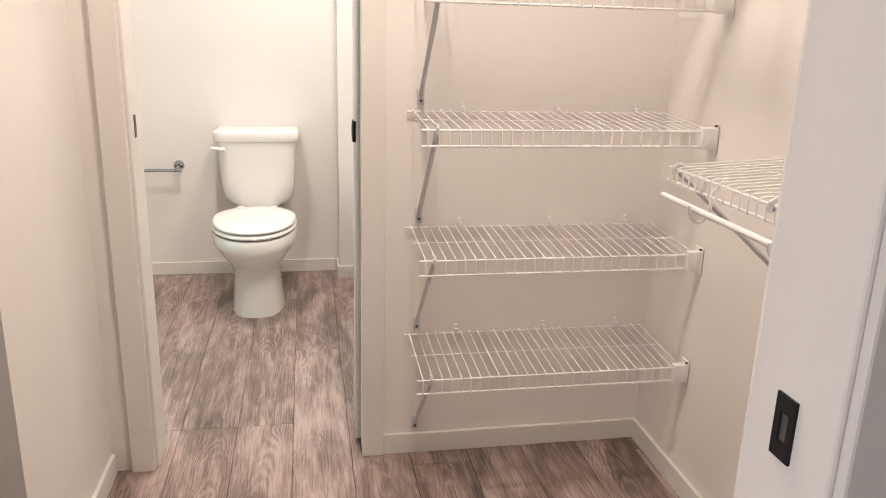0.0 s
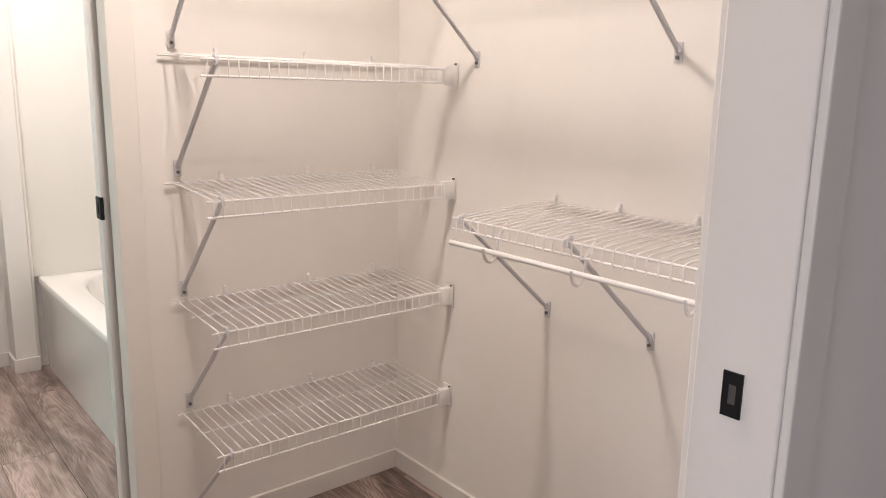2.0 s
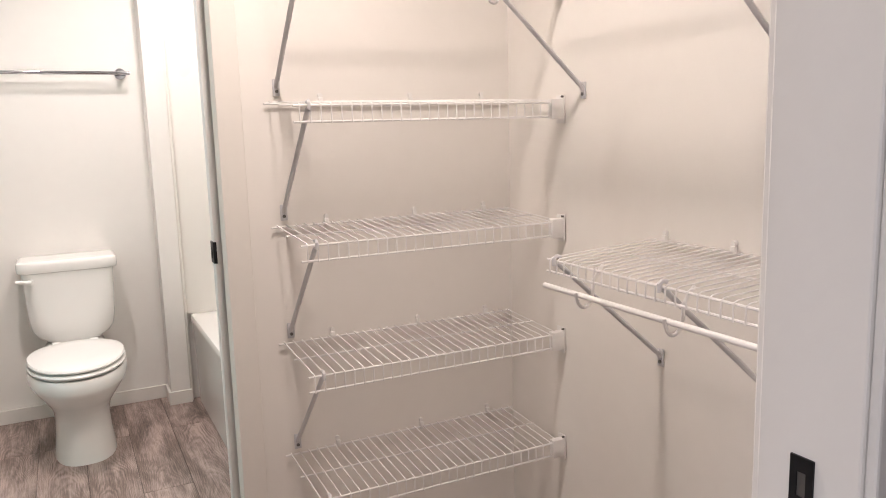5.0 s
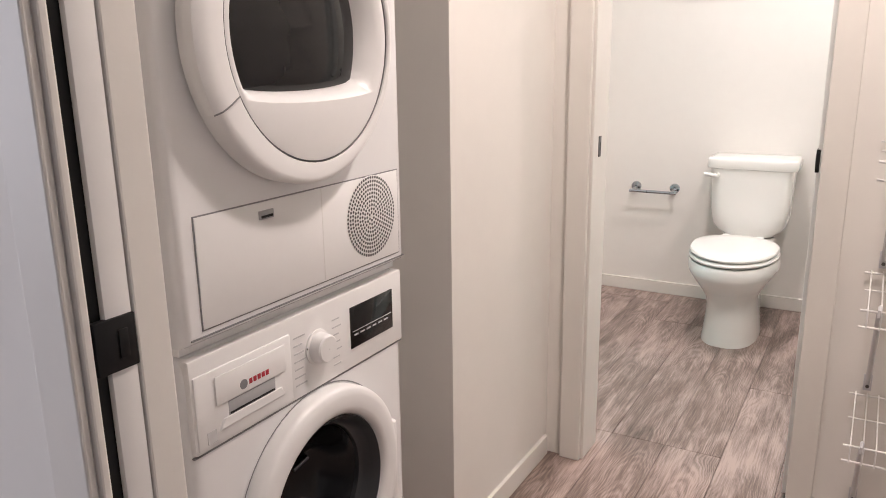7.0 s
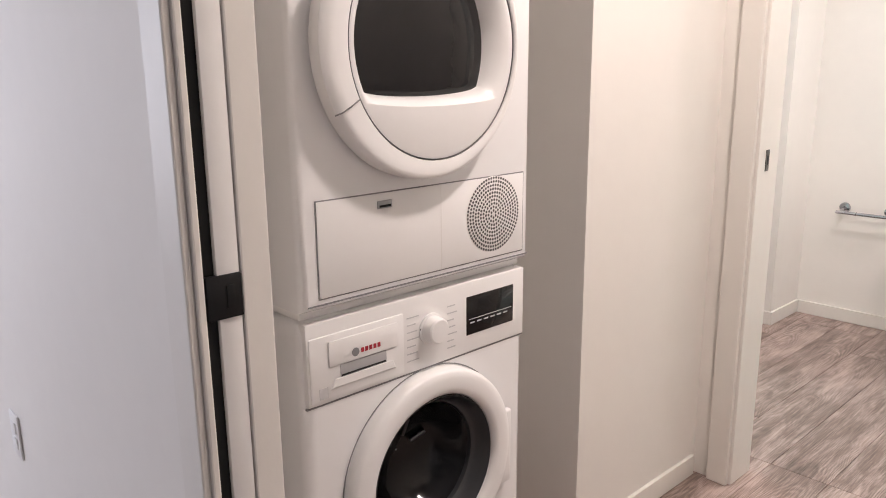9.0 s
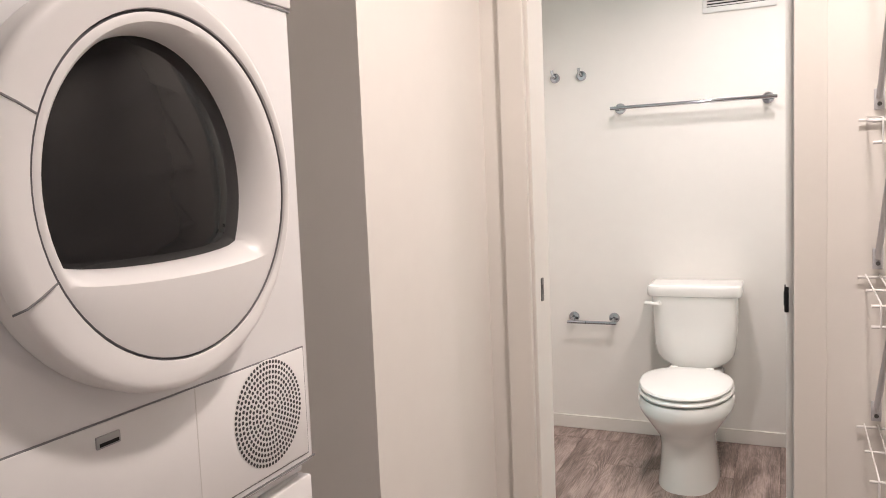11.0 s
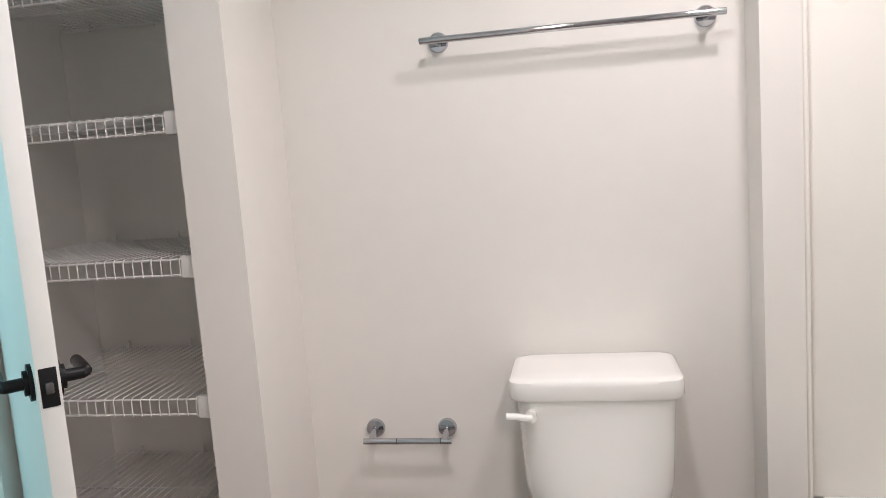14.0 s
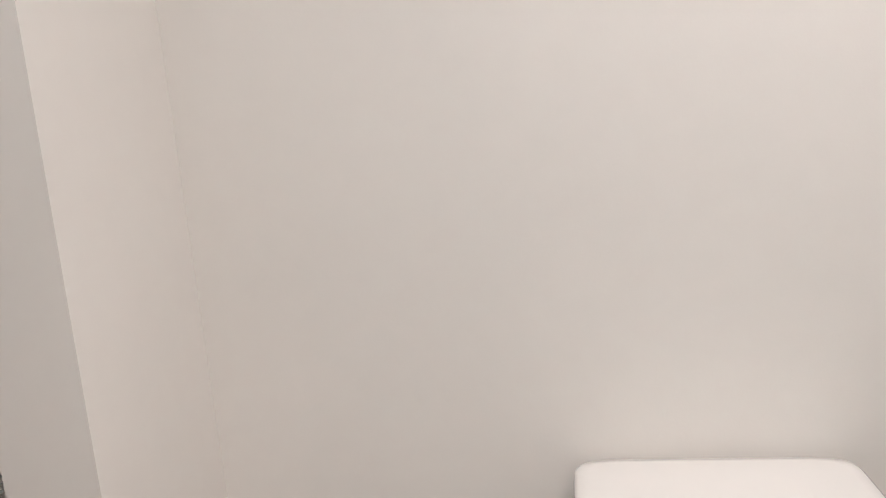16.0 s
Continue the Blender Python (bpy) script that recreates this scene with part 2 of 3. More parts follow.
walls = [
    ("wall_entry_1", (-1.65, XL - 0.016, YS0, 0.706, 0, H)),
    ("wall_entry_2", (XR + 0.016, 3.2, 0.636, YS1, 0, H)),
    ("wall_entry_3", (XL - 0.016, XR + 0.016, YS0, YS1, DH + 0.016, H)),
    ("wall_niche_back", (-1.22, -1.10, 0.706, YN, 0, H)),
    ("wall_niche_end", (-1.65, XH - 0.11, YN, YN + 0.11, 0, H)),
    ("wall_hall", (XH - 0.11, XH, YN, YB0, 0, H)),
    ("wall_bath_1", (-2.7, BL - 0.016, YB0, YB1, 0, H)),
    ("wall_bath_2", (BR + 0.016, XC + 0.1, YB0, YB1, 0, H)),
    ("wall_bath_3", (BL - 0.016, BR + 0.016, YB0, YB1, DH + 0.016, H)),
    ("wall_closet_side", (XC, XC + 0.1, YS1, YB0, 0, H)),
    ("wall_tub_side", (XC, XC + 0.1, YB1, YW + 0.1, 0, H)),
    ("wall_tub_foot", (0.47, XC, YB1, 2.54, 0, H)),
    ("wall_bath_back", (-0.838, XC, YW, YW + 0.1, 0, H)),
    ("wall_bath_stub", (-0.974, -0.838, 3.856, YW + 0.1, 0, H)),
    ("wall_tub_head", (0.343, 0.432, 4.03, YW, 0, H)),
    ("wall_tub_head_2", (0.432, XC, 4.075, YW, 0, H)),
    ("wall_linen_back", (-1.75, -0.974, 4.43, 4.53, 0, H)),
    ("wall_linen_side", (-1.75, -1.65, 3.84, 4.43, 0, H)),
    ("wall_linen_front", (-1.75, -1.47, 3.74, 3.84, 0, H)),
    ("wall_linen_corner", (-0.974, -0.838, YW + 0.1, 4.53, 0, H)),
    ("wall_side_room", (-2.7, -1.75, 3.84, 3.94, 0, H)),
    ("wall_bedroom_back", (-4.6, 3.2, -3.1, -3.0, 0, H)),
    ("wall_bedroom_side_1", (3.1, 3.2, -3.0, YS0, 0, H)),
    ("wall_bedroom_side_2", (-4.6, -4.5, -3.0, -2.3, 0, H)),
    ("wall_bedroom_side_3", (-4.6, -4.5, 0.1, YB0, 0, H)),
    ("wall_bedroom_side_4", (-4.6, -4.5, -2.3, 0.1, 0, 0.5)),
    ("wall_bedroom_side_5", (-4.6, -4.5, -2.3, 0.1, 2.3, H)),
    ("wall_bedroom_end", (-4.6, -1.65, YB0 - 0.1, YB0, 0, H)),
    ("wall_laundry_outer", (-1.65, -1.55, 0.706, YN, 0, H)),
    # guessed opening, added for the cyan lamp and glowing sheet
    ("wall_side_opening_1", (-2.7, -2.6, YB1, 2.6, 0, H)),
    ("wall_side_opening_2", (-2.7, -2.6, 3.4, 3.84, 0, H)),
    ("wall_side_opening_3", (-2.7, -2.6, 2.6, 3.4, 0, 0.75)),
    ("wall_side_opening_4", (-2.7, -2.6, 2.6, 3.4, 2.2, H)),
]
for nm, b6 in walls:
    structure(nm, B(*b6), PAINT, "smooth off-white painted drywall")
structure("ceiling", B(-4.6, 3.2, -3.1, 4.6, H, H + 0.1), CEIL, "plain white painted ceiling", "ceiling")
# glowing sheet added for cyan brightness beyond the guessed opening
structure("backdrop", B(-3.4, -3.38, 2.2, 3.9, 0.3, 2.6), CYAN_GLOW, "added pale cyan glowing sheet behind a guessed side opening", "sky")
floor = structure("floor", B(-4.6, 3.2, -3.1, 4.6, -0.06, -0.006), GAP, "grey-brown oak-look plank floor with dark joints", "floor")


# ---- trim ----
def trim_piece(name, b6, label="cream painted flat wooden trim", bevel=0.002):
    return structure(name, B(*b6, bevel=bevel), TRIM, label, "trim")


BH, BT = 0.066, 0.012
for b in [
    (XH, XH + BT, YN - BT, YB0 - 0.0165), (-1.10, XH, YN - BT, YN), (BR + 0.0645, XC - BT, YB0 - BT, YB0), (XC - BT, XC, YS1, YB0),
    (-0.838 + BT, 0.343, YW - BT, YW), (0.343 - BT, 0.343, 4.03, YW - BT), (0.343 - BT, 0.44, 4.03 - BT, 4.03), (-0.838, -0.838 + BT, 3.856 - BT, YW),
    (-0.974, -0.838, 3.856 - BT, 3.856), (-1.65, XL - 0.075, YS0 - BT, YS0), (XR + 0.075, 3.1, 0.636 - BT, 0.636), (-0.83, BL - 0.08, YB1, YB1 + BT),
]:
    trim_piece("baseboard", (*b, 0, BH), "low cream painted baseboard along the wall")

# entry opening: jambs, casings, stop strips
for nm, b6 in [
    ("trim_entry_jamb_near", (XL - 0.016, XL, YS0, 0.624, 0, DH)), ("trim_entry_jamb_far", (XL - 0.016, XL, 0.677, 0.722, 0, DH)),
    ("trim_entry_strike_jamb", (XR, XR + 0.016, 0.636, YS1 + 0.005, 0, DH)), ("trim_entry_head", (XL - 0.016, XR + 0.016, 0.636, YS1, DH, DH + 0.016)),
    ("trim_entry_casing_1", (XL - 0.072, XL - 0.006, YS0 - 0.012, YS0, 0, DH + 0.07)), ("trim_entry_casing_2", (XR + 0.003, XR + 0.072, 0.624, 0.636, 0, DH + 0.07)),
    ("trim_entry_casing_3", (XL - 0.006, XR + 0.006, YS0 - 0.012, YS0, DH + 0.006, DH + 0.07)),
    ("trim_entry_casing_4", (XL - 0.072, XL - 0.017, 0.706, 0.722, 0, DH + 0.07)), ("trim_entry_casing_5", (XR + 0.006, XR + 0.072, YS1, YS1 + 0.016, 0, DH + 0.07)),
    # bathroom opening
    ("trim_bath_jamb_1", (BL - 0.016, BL, YB0, YB1 + 0.003, 0, DH)), ("trim_bath_head", (BL - 0.016, BR + 0.016, YB0, YB1, DH, DH + 0.016)),
    ("trim_bath_jamb_2", (BR, BR + 0.016, YB0 - 0.003, 2.340, 0, DH)), ("trim_bath_jamb_3", (BR, BR + 0.016, 2.396, YB1 + 0.003, 0, DH)),
    ("trim_bath_casing_1", (BL - 0.074, BL - 0.009, YB0 - 0.016, YB0, 0, DH + 0.07)), ("trim_bath_casing_2", (BR - 0.002, BR + 0.064, YB0 - 0.016, YB0, 0, DH + 0.07)),
    ("trim_bath_casing_3", (BL - 0.009, BR - 0.002, YB0 - 0.016, YB0, DH + 0.006, DH + 0.07)),
    ("trim_bath_casing_4", (BL - 0.072, BL - 0.006, YB1, YB1 + 0.016, 0, DH + 0.07)), ("trim_bath_casing_5", (BR + 0.006, BR + 0.072, YB1, YB1 + 0.016, 0, DH + 0.07)),
]:
    trim_piece(nm, b6, "cream painted wooden door trim", 0.003)
# shallow black strips stand in for the shade deep in the door pockets
for nm, b6 in [("trim_entry_slot_shade", (XL - 0.016, XL - 0.012, 0.624, 0.677, 0, DH)), ("trim_bath_slot_shade", (BR + 0.012, BR + 0.016, 2.340, 2.396, 0, DH))]:
    structure(nm, B(*b6), SLOT, "black strip painted as the shade in the sliding door's pocket", "trim")


def pocket_door(name, x_edge, away, y0, y1, zc, label, deep=0.009, lap=0.003):
    """A sliding door pushed back into its wall; only its leading edge shows."""
    d = thing(name, pose(0, 0, 0), label, "door", kind="structure")
    a, b = sorted((x_edge, x_edge + away * deep))
    part("leaf", B(a, b, y0, y1, 0.012, DH - 0.004, bevel=0.0015), DOORP, d)
    s = -away
    a, b = sorted((x_edge + s * 0.0035, x_edge + away * 0.006))
    pull = part("edge_pull", B(a, b, y0 - lap, y1 + 0.001, zc - 0.030, zc + 0.030, bevel=0.0015), BLACK, d, "matt black edge pull")
    a, b = sorted((x_edge + s * 0.003, x_edge + s * 0.005))
    part("latch", B(a, b, (y0 + y1) / 2 - 0.006, (y0 + y1) / 2 + 0.006, zc - 0.016, zc + 0.016, bevel=0.0008), BLACK, pull)
    return d


pocket_door("door_1", XL - 0.002, -1, 0.642, 0.675, 0.962, "white sliding pocket door pushed back, black edge pull", lap=0.017)
pocket_door("door_2", BR - 0.017, 1, 2.356, 2.394, 0.981, "white bathroom pocket door pushed back, black edge pull", 0.029)


def strike(name, x, s, y, z, w, h, material, label):
    d = thing(name, pose(x, y, z), label, "strike plate")
    a, b = sorted((0, s * 0.0025))
    bm = bmesh.new()
    for y0, y1, z0, z1 in ((-w, -w * 0.4, -h, h), (w * 0.4, w, -h, h), (-w * 0.4, w * 0.4, -h, -h * 0.45), (-w * 0.4, w * 0.4, h * 0.45, h)):
        box(bm, a, b, y0, y1, z0, z1)
    part("plate", bm, material, d)
    a, b = sorted((s * 0.0003, s * 0.001))
    part("recess", B(a, b, -w * 0.4, w * 0.4, -h * 0.45, h * 0.45), STRIKE if material is BLACK else SLOT, d)
    return d


strike("strike_plate", XR, -1, 0.694, 0.957, 0.0125, 0.0275, BLACK, "black metal strike plate let into the cream jamb")
strike("strike_plate", BL, 1, 2.333, 0.996, 0.009, 0.030, STRIKE, "narrow steel strike plate on the bathroom jamb")


# ---- wire shelves ----
def wire_shelf(label, m, length, depth, lip, braces=(), caps=(), clips=(), rod=0.0, hooks=(), step=0.0254, group="wire shelves in the closet", drop=0.016, fall=1.0):
    """x along the wall, y out from the wall, z up; the shelf top lies at z 0 at the wall and drops to the front."""
    d = thing("wire_shelf", m, label, "wire shelf", group)
    yf = depth
    zf = -drop

    def zz(y):
        return zf * y / yf
    part("rear_rail", T([(0, 0.008, -0.004), (length, 0.008, -0.004)], 0.0030), WIRE, d)
    part("middle_rail", T([(0.004, yf * 0.5, zz(yf * 0.5) - 0.0045), (length - 0.004, yf * 0.5, zz(yf * 0.5) - 0.0045)], 0.0027), WIRE, d)
    part("front_rail", T([(0, yf, zf - 0.004), (length, yf, zf - 0.004)], 0.0030), WIRE, d)
    part("lip_rail", T([(0, yf + 0.001, zf - lip), (length, yf + 0.001, zf - lip)], 0.0030), WIRE, d)
    w = T([(0, 0.006, 0.0015), (0, yf - 0.004, zf + 0.0015), (0, yf + 0.003, zf - 0.002), (0, yf + 0.0045, zf - 0.01), (0, yf + 0.0045, zf - lip - 0.003)], 0.0017, 6)
    first = part("wire", w, WIRE, d)
    n = int(round((length - 0.03) / step))
    first.location.x = 0.015
    for k in range(1, n + 1):
        shared("wire", first.data, d, pose(0.015 + k * (length - 0.03) / n, 0, 0))
    for x in clips:
        bm = bmesh.new()
        box(bm, x - 0.006, x + 0.006, 0.0, 0.012, -0.010, 0.012, bevel=0.0025)
        tube(bm, [(x, 0.0, 0.017), (x, 0.008, 0.017)], 0.0065, 10)
        part("wall_clip", bm, PLAST, d)
    for x in caps:
        s = 1 if x < length / 2 else -1
        xe = x
        bm = bmesh.new()
        a, b = sorted((xe - s * 0.006, xe + s * 0.034))
        box(bm, a, b, yf - 0.012, yf + 0.010, zf - lip - 0.007, zf + 0.006, bevel=0.003)
        a, b = sorted((xe - s * 0.009, xe - s * 0.004))
        box(bm, a, b, yf - 0.024, yf + 0.012, zf - lip - 0.018, zf + 0.016, bevel=0.002)
        cap = part("end_bracket", bm, PLAST, d, "white moulded end bracket")
        part("screw", T([(xe + s * 0.002, yf + 0.009, zf + 0.012), (xe - s * 0.004, yf + 0.009, zf + 0.012)], 0.003, 8), STRIKE, cap)
    for x in braces:
        p0 = Vector((x, yf - 0.004, zf - 0.008))
        p1 = Vector((x, 0.016, zf - depth * fall))
        bm = bmesh.new()
        dv = (p1 - p0).normalized()
        nrm = Vector((1, 0, 0)).cross(dv)
        a = 0.0065
        loops = [[p + Vector((1, 0, 0)) * (a * math.cos(t)) + nrm * (a * 0.9 * math.sin(t)) for t in (2 * math.pi * k / 10 for k in range(10))] for p in (p0, p0.lerp(p1, 0.5), p1)]
        loft(bm, loops)
        br = part("brace", bm, BRACE, d, "white coated steel support brace")
        foot = bmesh.new()
        box(foot, x - 0.010, x + 0.010, 0.0, 0.004, p1.z - 0.038, p1.z + 0.006, bevel=0.0015)
        tube(foot, [p1 + Vector((0, 0.0, 0.004)), Vector((x, 0.004, p1.z - 0.014))], 0.0066, 8)
        part("brace_foot", foot, BRACE, br)
        part("screw", T([(x, 0.003, p1.z - 0.026), (x, 0.007, p1.z - 0.026)], 0.0045, 10), STRIKE, br)
        part("hook", T([(x, yf - 0.012, zf + 0.004), (x, yf - 0.002, zf + 0.007), (x, yf + 0.006, zf + 0.001), (x, yf + 0.006, zf - 0.014)], 0.0045, 8), BRACE, br)
    if rod:
        part("hanging_rod", T([(0, yf + 0.008, zf - rod), (length, yf + 0.008, zf - rod)], 0.0062, 10), WIRE, d, "slim white hanging rod")
        for x in hooks:
            pts = [(x, yf - 0.055, zf - 0.004)]
            pts += [(x, yf - 0.03 + 0.001, zf - rod * 0.55)]
            for k in range(9):
                t = math.pi * (1.02 + k / 8 * 0.98)
                pts.append((x, yf - 0.006 + 0.022 * math.cos(t), zf - rod + 0.006 + 0.034 * math.sin(t)))
            part("rod_hook", T(pts, 0.0036, 8), WIRE, d)
    return d


for z, zl in ((1.716, "high"), (1.382, ""), (1.051, ""), (0.724, ""), (0.397, "")):
    wire_shelf("white wire shelf with lip on the narrow closet wall", pose(1.208, YB0 - 0.002, z, 0, 0, 180), 0.752, 0.285, 0.042,
               braces=(0.714,), caps=(0.0,), clips=(0.09, 0.325, 0.595), fall=0.926)
wire_shelf("lower white wire shelf with hanging rod on the long wall", pose(XC - 0.001, 0.80, 1.026, 0, 0, 90), 0.825, 0.308, 0.030,
           braces=(0.12, 0.465, 0.793), clips=(0.15, 0.37, 0.578, 0.782), rod=0.062, hooks=(0.18, 0.44, 0.70), step=0.026, fall=0.834)
wire_shelf("upper white wire shelf with hanging rod on the long wall", pose(XC - 0.001, 0.80, 1.692, 0, 0, 90), 1.122, 0.308, 0.030,
           braces=(0.15, 0.450, 1.10), clips=(0.15, 0.45, 0.75, 1.05), rod=0.058, hooks=(0.28, 0.62, 0.92, 1.05), step=0.026, fall=0.877)
for z in (2.094, 1.781, 1.457, 1.113, 0.762, 0.404):
    wire_shelf("white wire linen shelf between closet walls", pose(-0.983, 4.425, z, 0, 0, 180), 0.657, 0.535, 0.042, caps=(0.0, 0.657), clips=(0.12, 0.34, 0.56),
               group="wire shelves in the linen closet", drop=0.0)


# ---- linen closet door ----
def linen_door():
    L = 0.80
    m = pose(-1.466, 3.82, 0.01) @ Matrix.Rotation(math.atan2(3.245 - 3.82, -0.905 + 1.466), 4, 'Z')
    d = thing("door", m, "white hinged closet door standing open, black lever handles", "door")
    part("leaf", B(0, L, -0.0175, 0.0175, 0, 2.03, bevel=0.002), DOORP, d)
    zc = 0.985
    fp = part("latch_plate", B(L - 0.001, L + 0.0015, -0.013, 0.013, zc - 0.032, zc + 0.032, bevel=0.001), BLACK, d, "black latch plate")
    part("latch_bolt", B(L + 0.001, L + 0.009, -0.006, 0.006, zc - 0.009, zc + 0.009, bevel=0.002), STRIKE, fp)
    for s in (-1, 1):
        bm = bmesh.new()
        tube(bm, [(L - 0.06, s * 0.0175, zc), (L - 0.06, s * 0.024, zc)], 0.031, 28)
        tube(bm, [(L - 0.06, s * 0.024, zc), (L - 0.06, s * 0.031, zc)], 0.021, 28)
        rose = part("rosette", bm, BLACK, d, "round black rosette")
        bm = bmesh.new()
        tube(bm, [(L - 0.06, s * 0.03, zc), (L - 0.06, s * 0.058, zc), (L - 0.068, s * 0.064, zc), (L - 0.10, s * 0.065, zc), (L - 0.165, s * 0.064, zc)], 0.0105, 12)
        part("lever", bm, BLACK, rose)


linen_door()


# ---- toilet ----
def toilet():
    d = thing("toilet", pose(-0.052, 0, 0), "white two-piece toilet with closed seat against the wall", "toilet")
    bm = bmesh.new()
    prof = [  # z, half width, centre y, reach front, reach back, power
        (0.0, 0.121, 3.72, 0.240, 0.25, 2.6), (0.02, 0.119, 3.72, 0.236, 0.25, 2.6), (0.10, 0.110, 3.72, 0.220, 0.25, 2.6), (0.17, 0.108, 3.715, 0.218, 0.25, 2.5),
        (0.215, 0.115, 3.70, 0.232, 0.245, 2.4), (0.255, 0.135, 3.675, 0.256, 0.235, 2.25), (0.29, 0.157, 3.655, 0.277, 0.225, 2.15), (0.318, 0.174, 3.645, 0.293, 0.215, 2.1),
        (0.332, 0.181, 3.64, 0.300, 0.215, 2.1), (0.340, 0.186, 3.64, 0.304, 0.215, 2.1), (0.352, 0.188, 3.64, 0.306, 0.215, 2.1), (0.380, 0.188, 3.64, 0.306, 0.215, 2.1), (0.390, 0.183, 3.64, 0.300, 0.212, 2.1)]
    loft(bm, [oval(0, cy, z, a, b0, b1, p) for z, a, cy, b0, b1, p in prof])
    box(bm, -0.125, 0.125, 3.80, 4.05, 0.30, 0.398, bevel=0.02, seg=3)
    part("bowl", bm, CHINA, d, "white china bowl on a tapered pedestal")
    seat = [(0.396, 0.176), (0.398, 0.184), (0.405, 0.187), (0.412, 0.184), (0.414, 0.176)]
    bm = loft(bmesh.new(), [oval(0, 3.635, z, a, a * 1.60, 0.20, 2.1) for z, a in seat])
    part("seat", bm, SEATP, d)
    lid = [(0.4185, 0.168), (0.420, 0.180), (0.427, 0.183), (0.434, 0.179), (0.439, 0.160), (0.4405, 0.11), (0.441, 0.03)]
    bm = loft(bmesh.new(), [oval(0, 3.635, z, a, a * 1.60, a * 1.10, 2.1) for z, a in lid])
    part("seat_lid", bm, SEATP, d, "closed white plastic seat lid")
    for s in (-1, 1):
        part("seat_hinge", B(s * 0.075 - 0.018, s * 0.075 + 0.018, 3.825, 3.862, 0.396, 0.432, bevel=0.006, seg=3), SEATP, d)
    rows = [(0.405, 0.118, 0.085, 3.0), (0.415, 0.126, 0.090, 3.4), (0.432, 0.150, 0.098, 4), (0.46, 0.168, 0.101, 4.5), (0.51, 0.177, 0.103, 5), (0.60, 0.181, 0.106, 5.5), (0.70, 0.185, 0.109, 6), (0.727, 0.187, 0.110, 6)]
    bm = loft(bmesh.new(), [oval(0, 4.045, z, a, b * 1.12, 0.108, p, 64) for z, a, b, p in rows])
    tank = part("tank", bm, CHINA, d, "tapered white china tank")
    rows = [(0.726, 0.192, 0.120, 7), (0.729, 0.200, 0.128, 8), (0.736, 0.203, 0.131, 8.5), (0.764, 0.203, 0.131, 8.5), (0.773, 0.201, 0.129, 8.5), (0.778, 0.195, 0.123, 8.5), (0.780, 0.180, 0.108, 8.5), (0.7805, 0.09, 0.05, 8.5)]
    bm = loft(bmesh.new(), [oval(0, 4.045, z, a, b, b - 0.012, p, 64) for z, a, b, p in rows])
    part("tank_lid", bm, CHINA, d)
    bm = bmesh.new()
    tube(bm, [(-0.150, 3.93, 0.695), (-0.150, 3.908, 0.695)], 0.014, 16)
    tube(bm, [(-0.148, 3.905, 0.695), (-0.165, 3.900, 0.697), (-0.180, 3.898, 0.701), (-0.205, 3.897, 0.702)], 0.0085, 12)
    part("flush_lever", bm, SEATP, tank, "white flush lever")
    return d


toilet()


# ---- tub and surround ----
def tub():
    x0, x1, y0, y1, zr = 0.463, XC - 0.004, 2.545, 4.068, 0.437
    d = thing("bathtub", pose(0, 0, 0), "glossy white alcove bathtub with flat apron", "bathtub")
    cx, cy = (x0 + x1) / 2 + 0.012, (y0 + y1) / 2
    n = 96

    def ring(a, b, z, p):
        return [Vector((cx + a * math.copysign(abs(math.cos(t)) ** (2 / p), math.cos(t)), cy + b * math.copysign(abs(math.sin(t)) ** (2 / p), math.sin(t)), z)) for t in (2 * math.pi * k / n for k in range(n))]

    def rect(z, s):
        out = []
        for v in ring(1, 1, z, 60):
            out.append(Vector((cx + (v.x - cx) * ((x1 - cx) - s if v.x > cx else (cx - x0) - s), cy + (v.y - cy) * ((y1 - y0) / 2 - s), z)))
        return out
    loops = [rect(0.0, 0.012), rect(0.03, 0.012), rect(zr - 0.05, 0.006), rect(zr - 0.03, 0.0), rect(zr - 0.012, 0.0), rect(zr - 0.003, 0.004), rect(zr, 0.012)]
    a, b = (x1 - x0) / 2 - 0.105, (y1 - y0) / 2 - 0.085
    loops += [ring(a + 0.012, b + 0.012, zr, 4.2), ring(a, b, zr - 0.004, 4), ring(a - 0.012, b - 0.014, zr - 0.02, 4), ring(a - 0.025, b - 0.05, zr - 0.12, 3.8), ring(a - 0.05, b - 0.10, 0.14, 3.4), ring(a - 0.10, b - 0.17, 0.085, 3), ring(a - 0.2, b - 0.45, 0.075, 2.5)]
    part("tub_body", loft(bmesh.new(), loops, cap0=False), ACRYL, d)
    part("overflow_plate", T([(cx, y1 - 0.118, 0.32), (cx, y1 - 0.126, 0.318)], 0.035, 24), CHROME, d)
    s = thing("tub_surround", pose(0, 0, 0), "cream-white acrylic tub surround panels with rounded edge", "tub surround")
    bm = bmesh.new()
    box(bm, 0.436, XC - 0.006, 4.060, 4.075, zr - 0.004, 2.12, bevel=0.006, seg=3)
    part("head_panel", bm, SURR, s)
    part("edge_flange", B(0.432, 0.447, 4.038, 4.062, 0.0, 2.12, bevel=0.006, seg=3), SURR, s)
    part("side_panel", B(XC - 0.014, XC - 0.001, 2.54, 4.060, zr + 0.002, 2.12, bevel=0.005, seg=3), SURR, s)
    part("foot_panel", B(0.50, XC - 0.014, 2.541, 2.556, zr + 0.002, 2.12, bevel=0.005, seg=3), SURR, s)


tub()


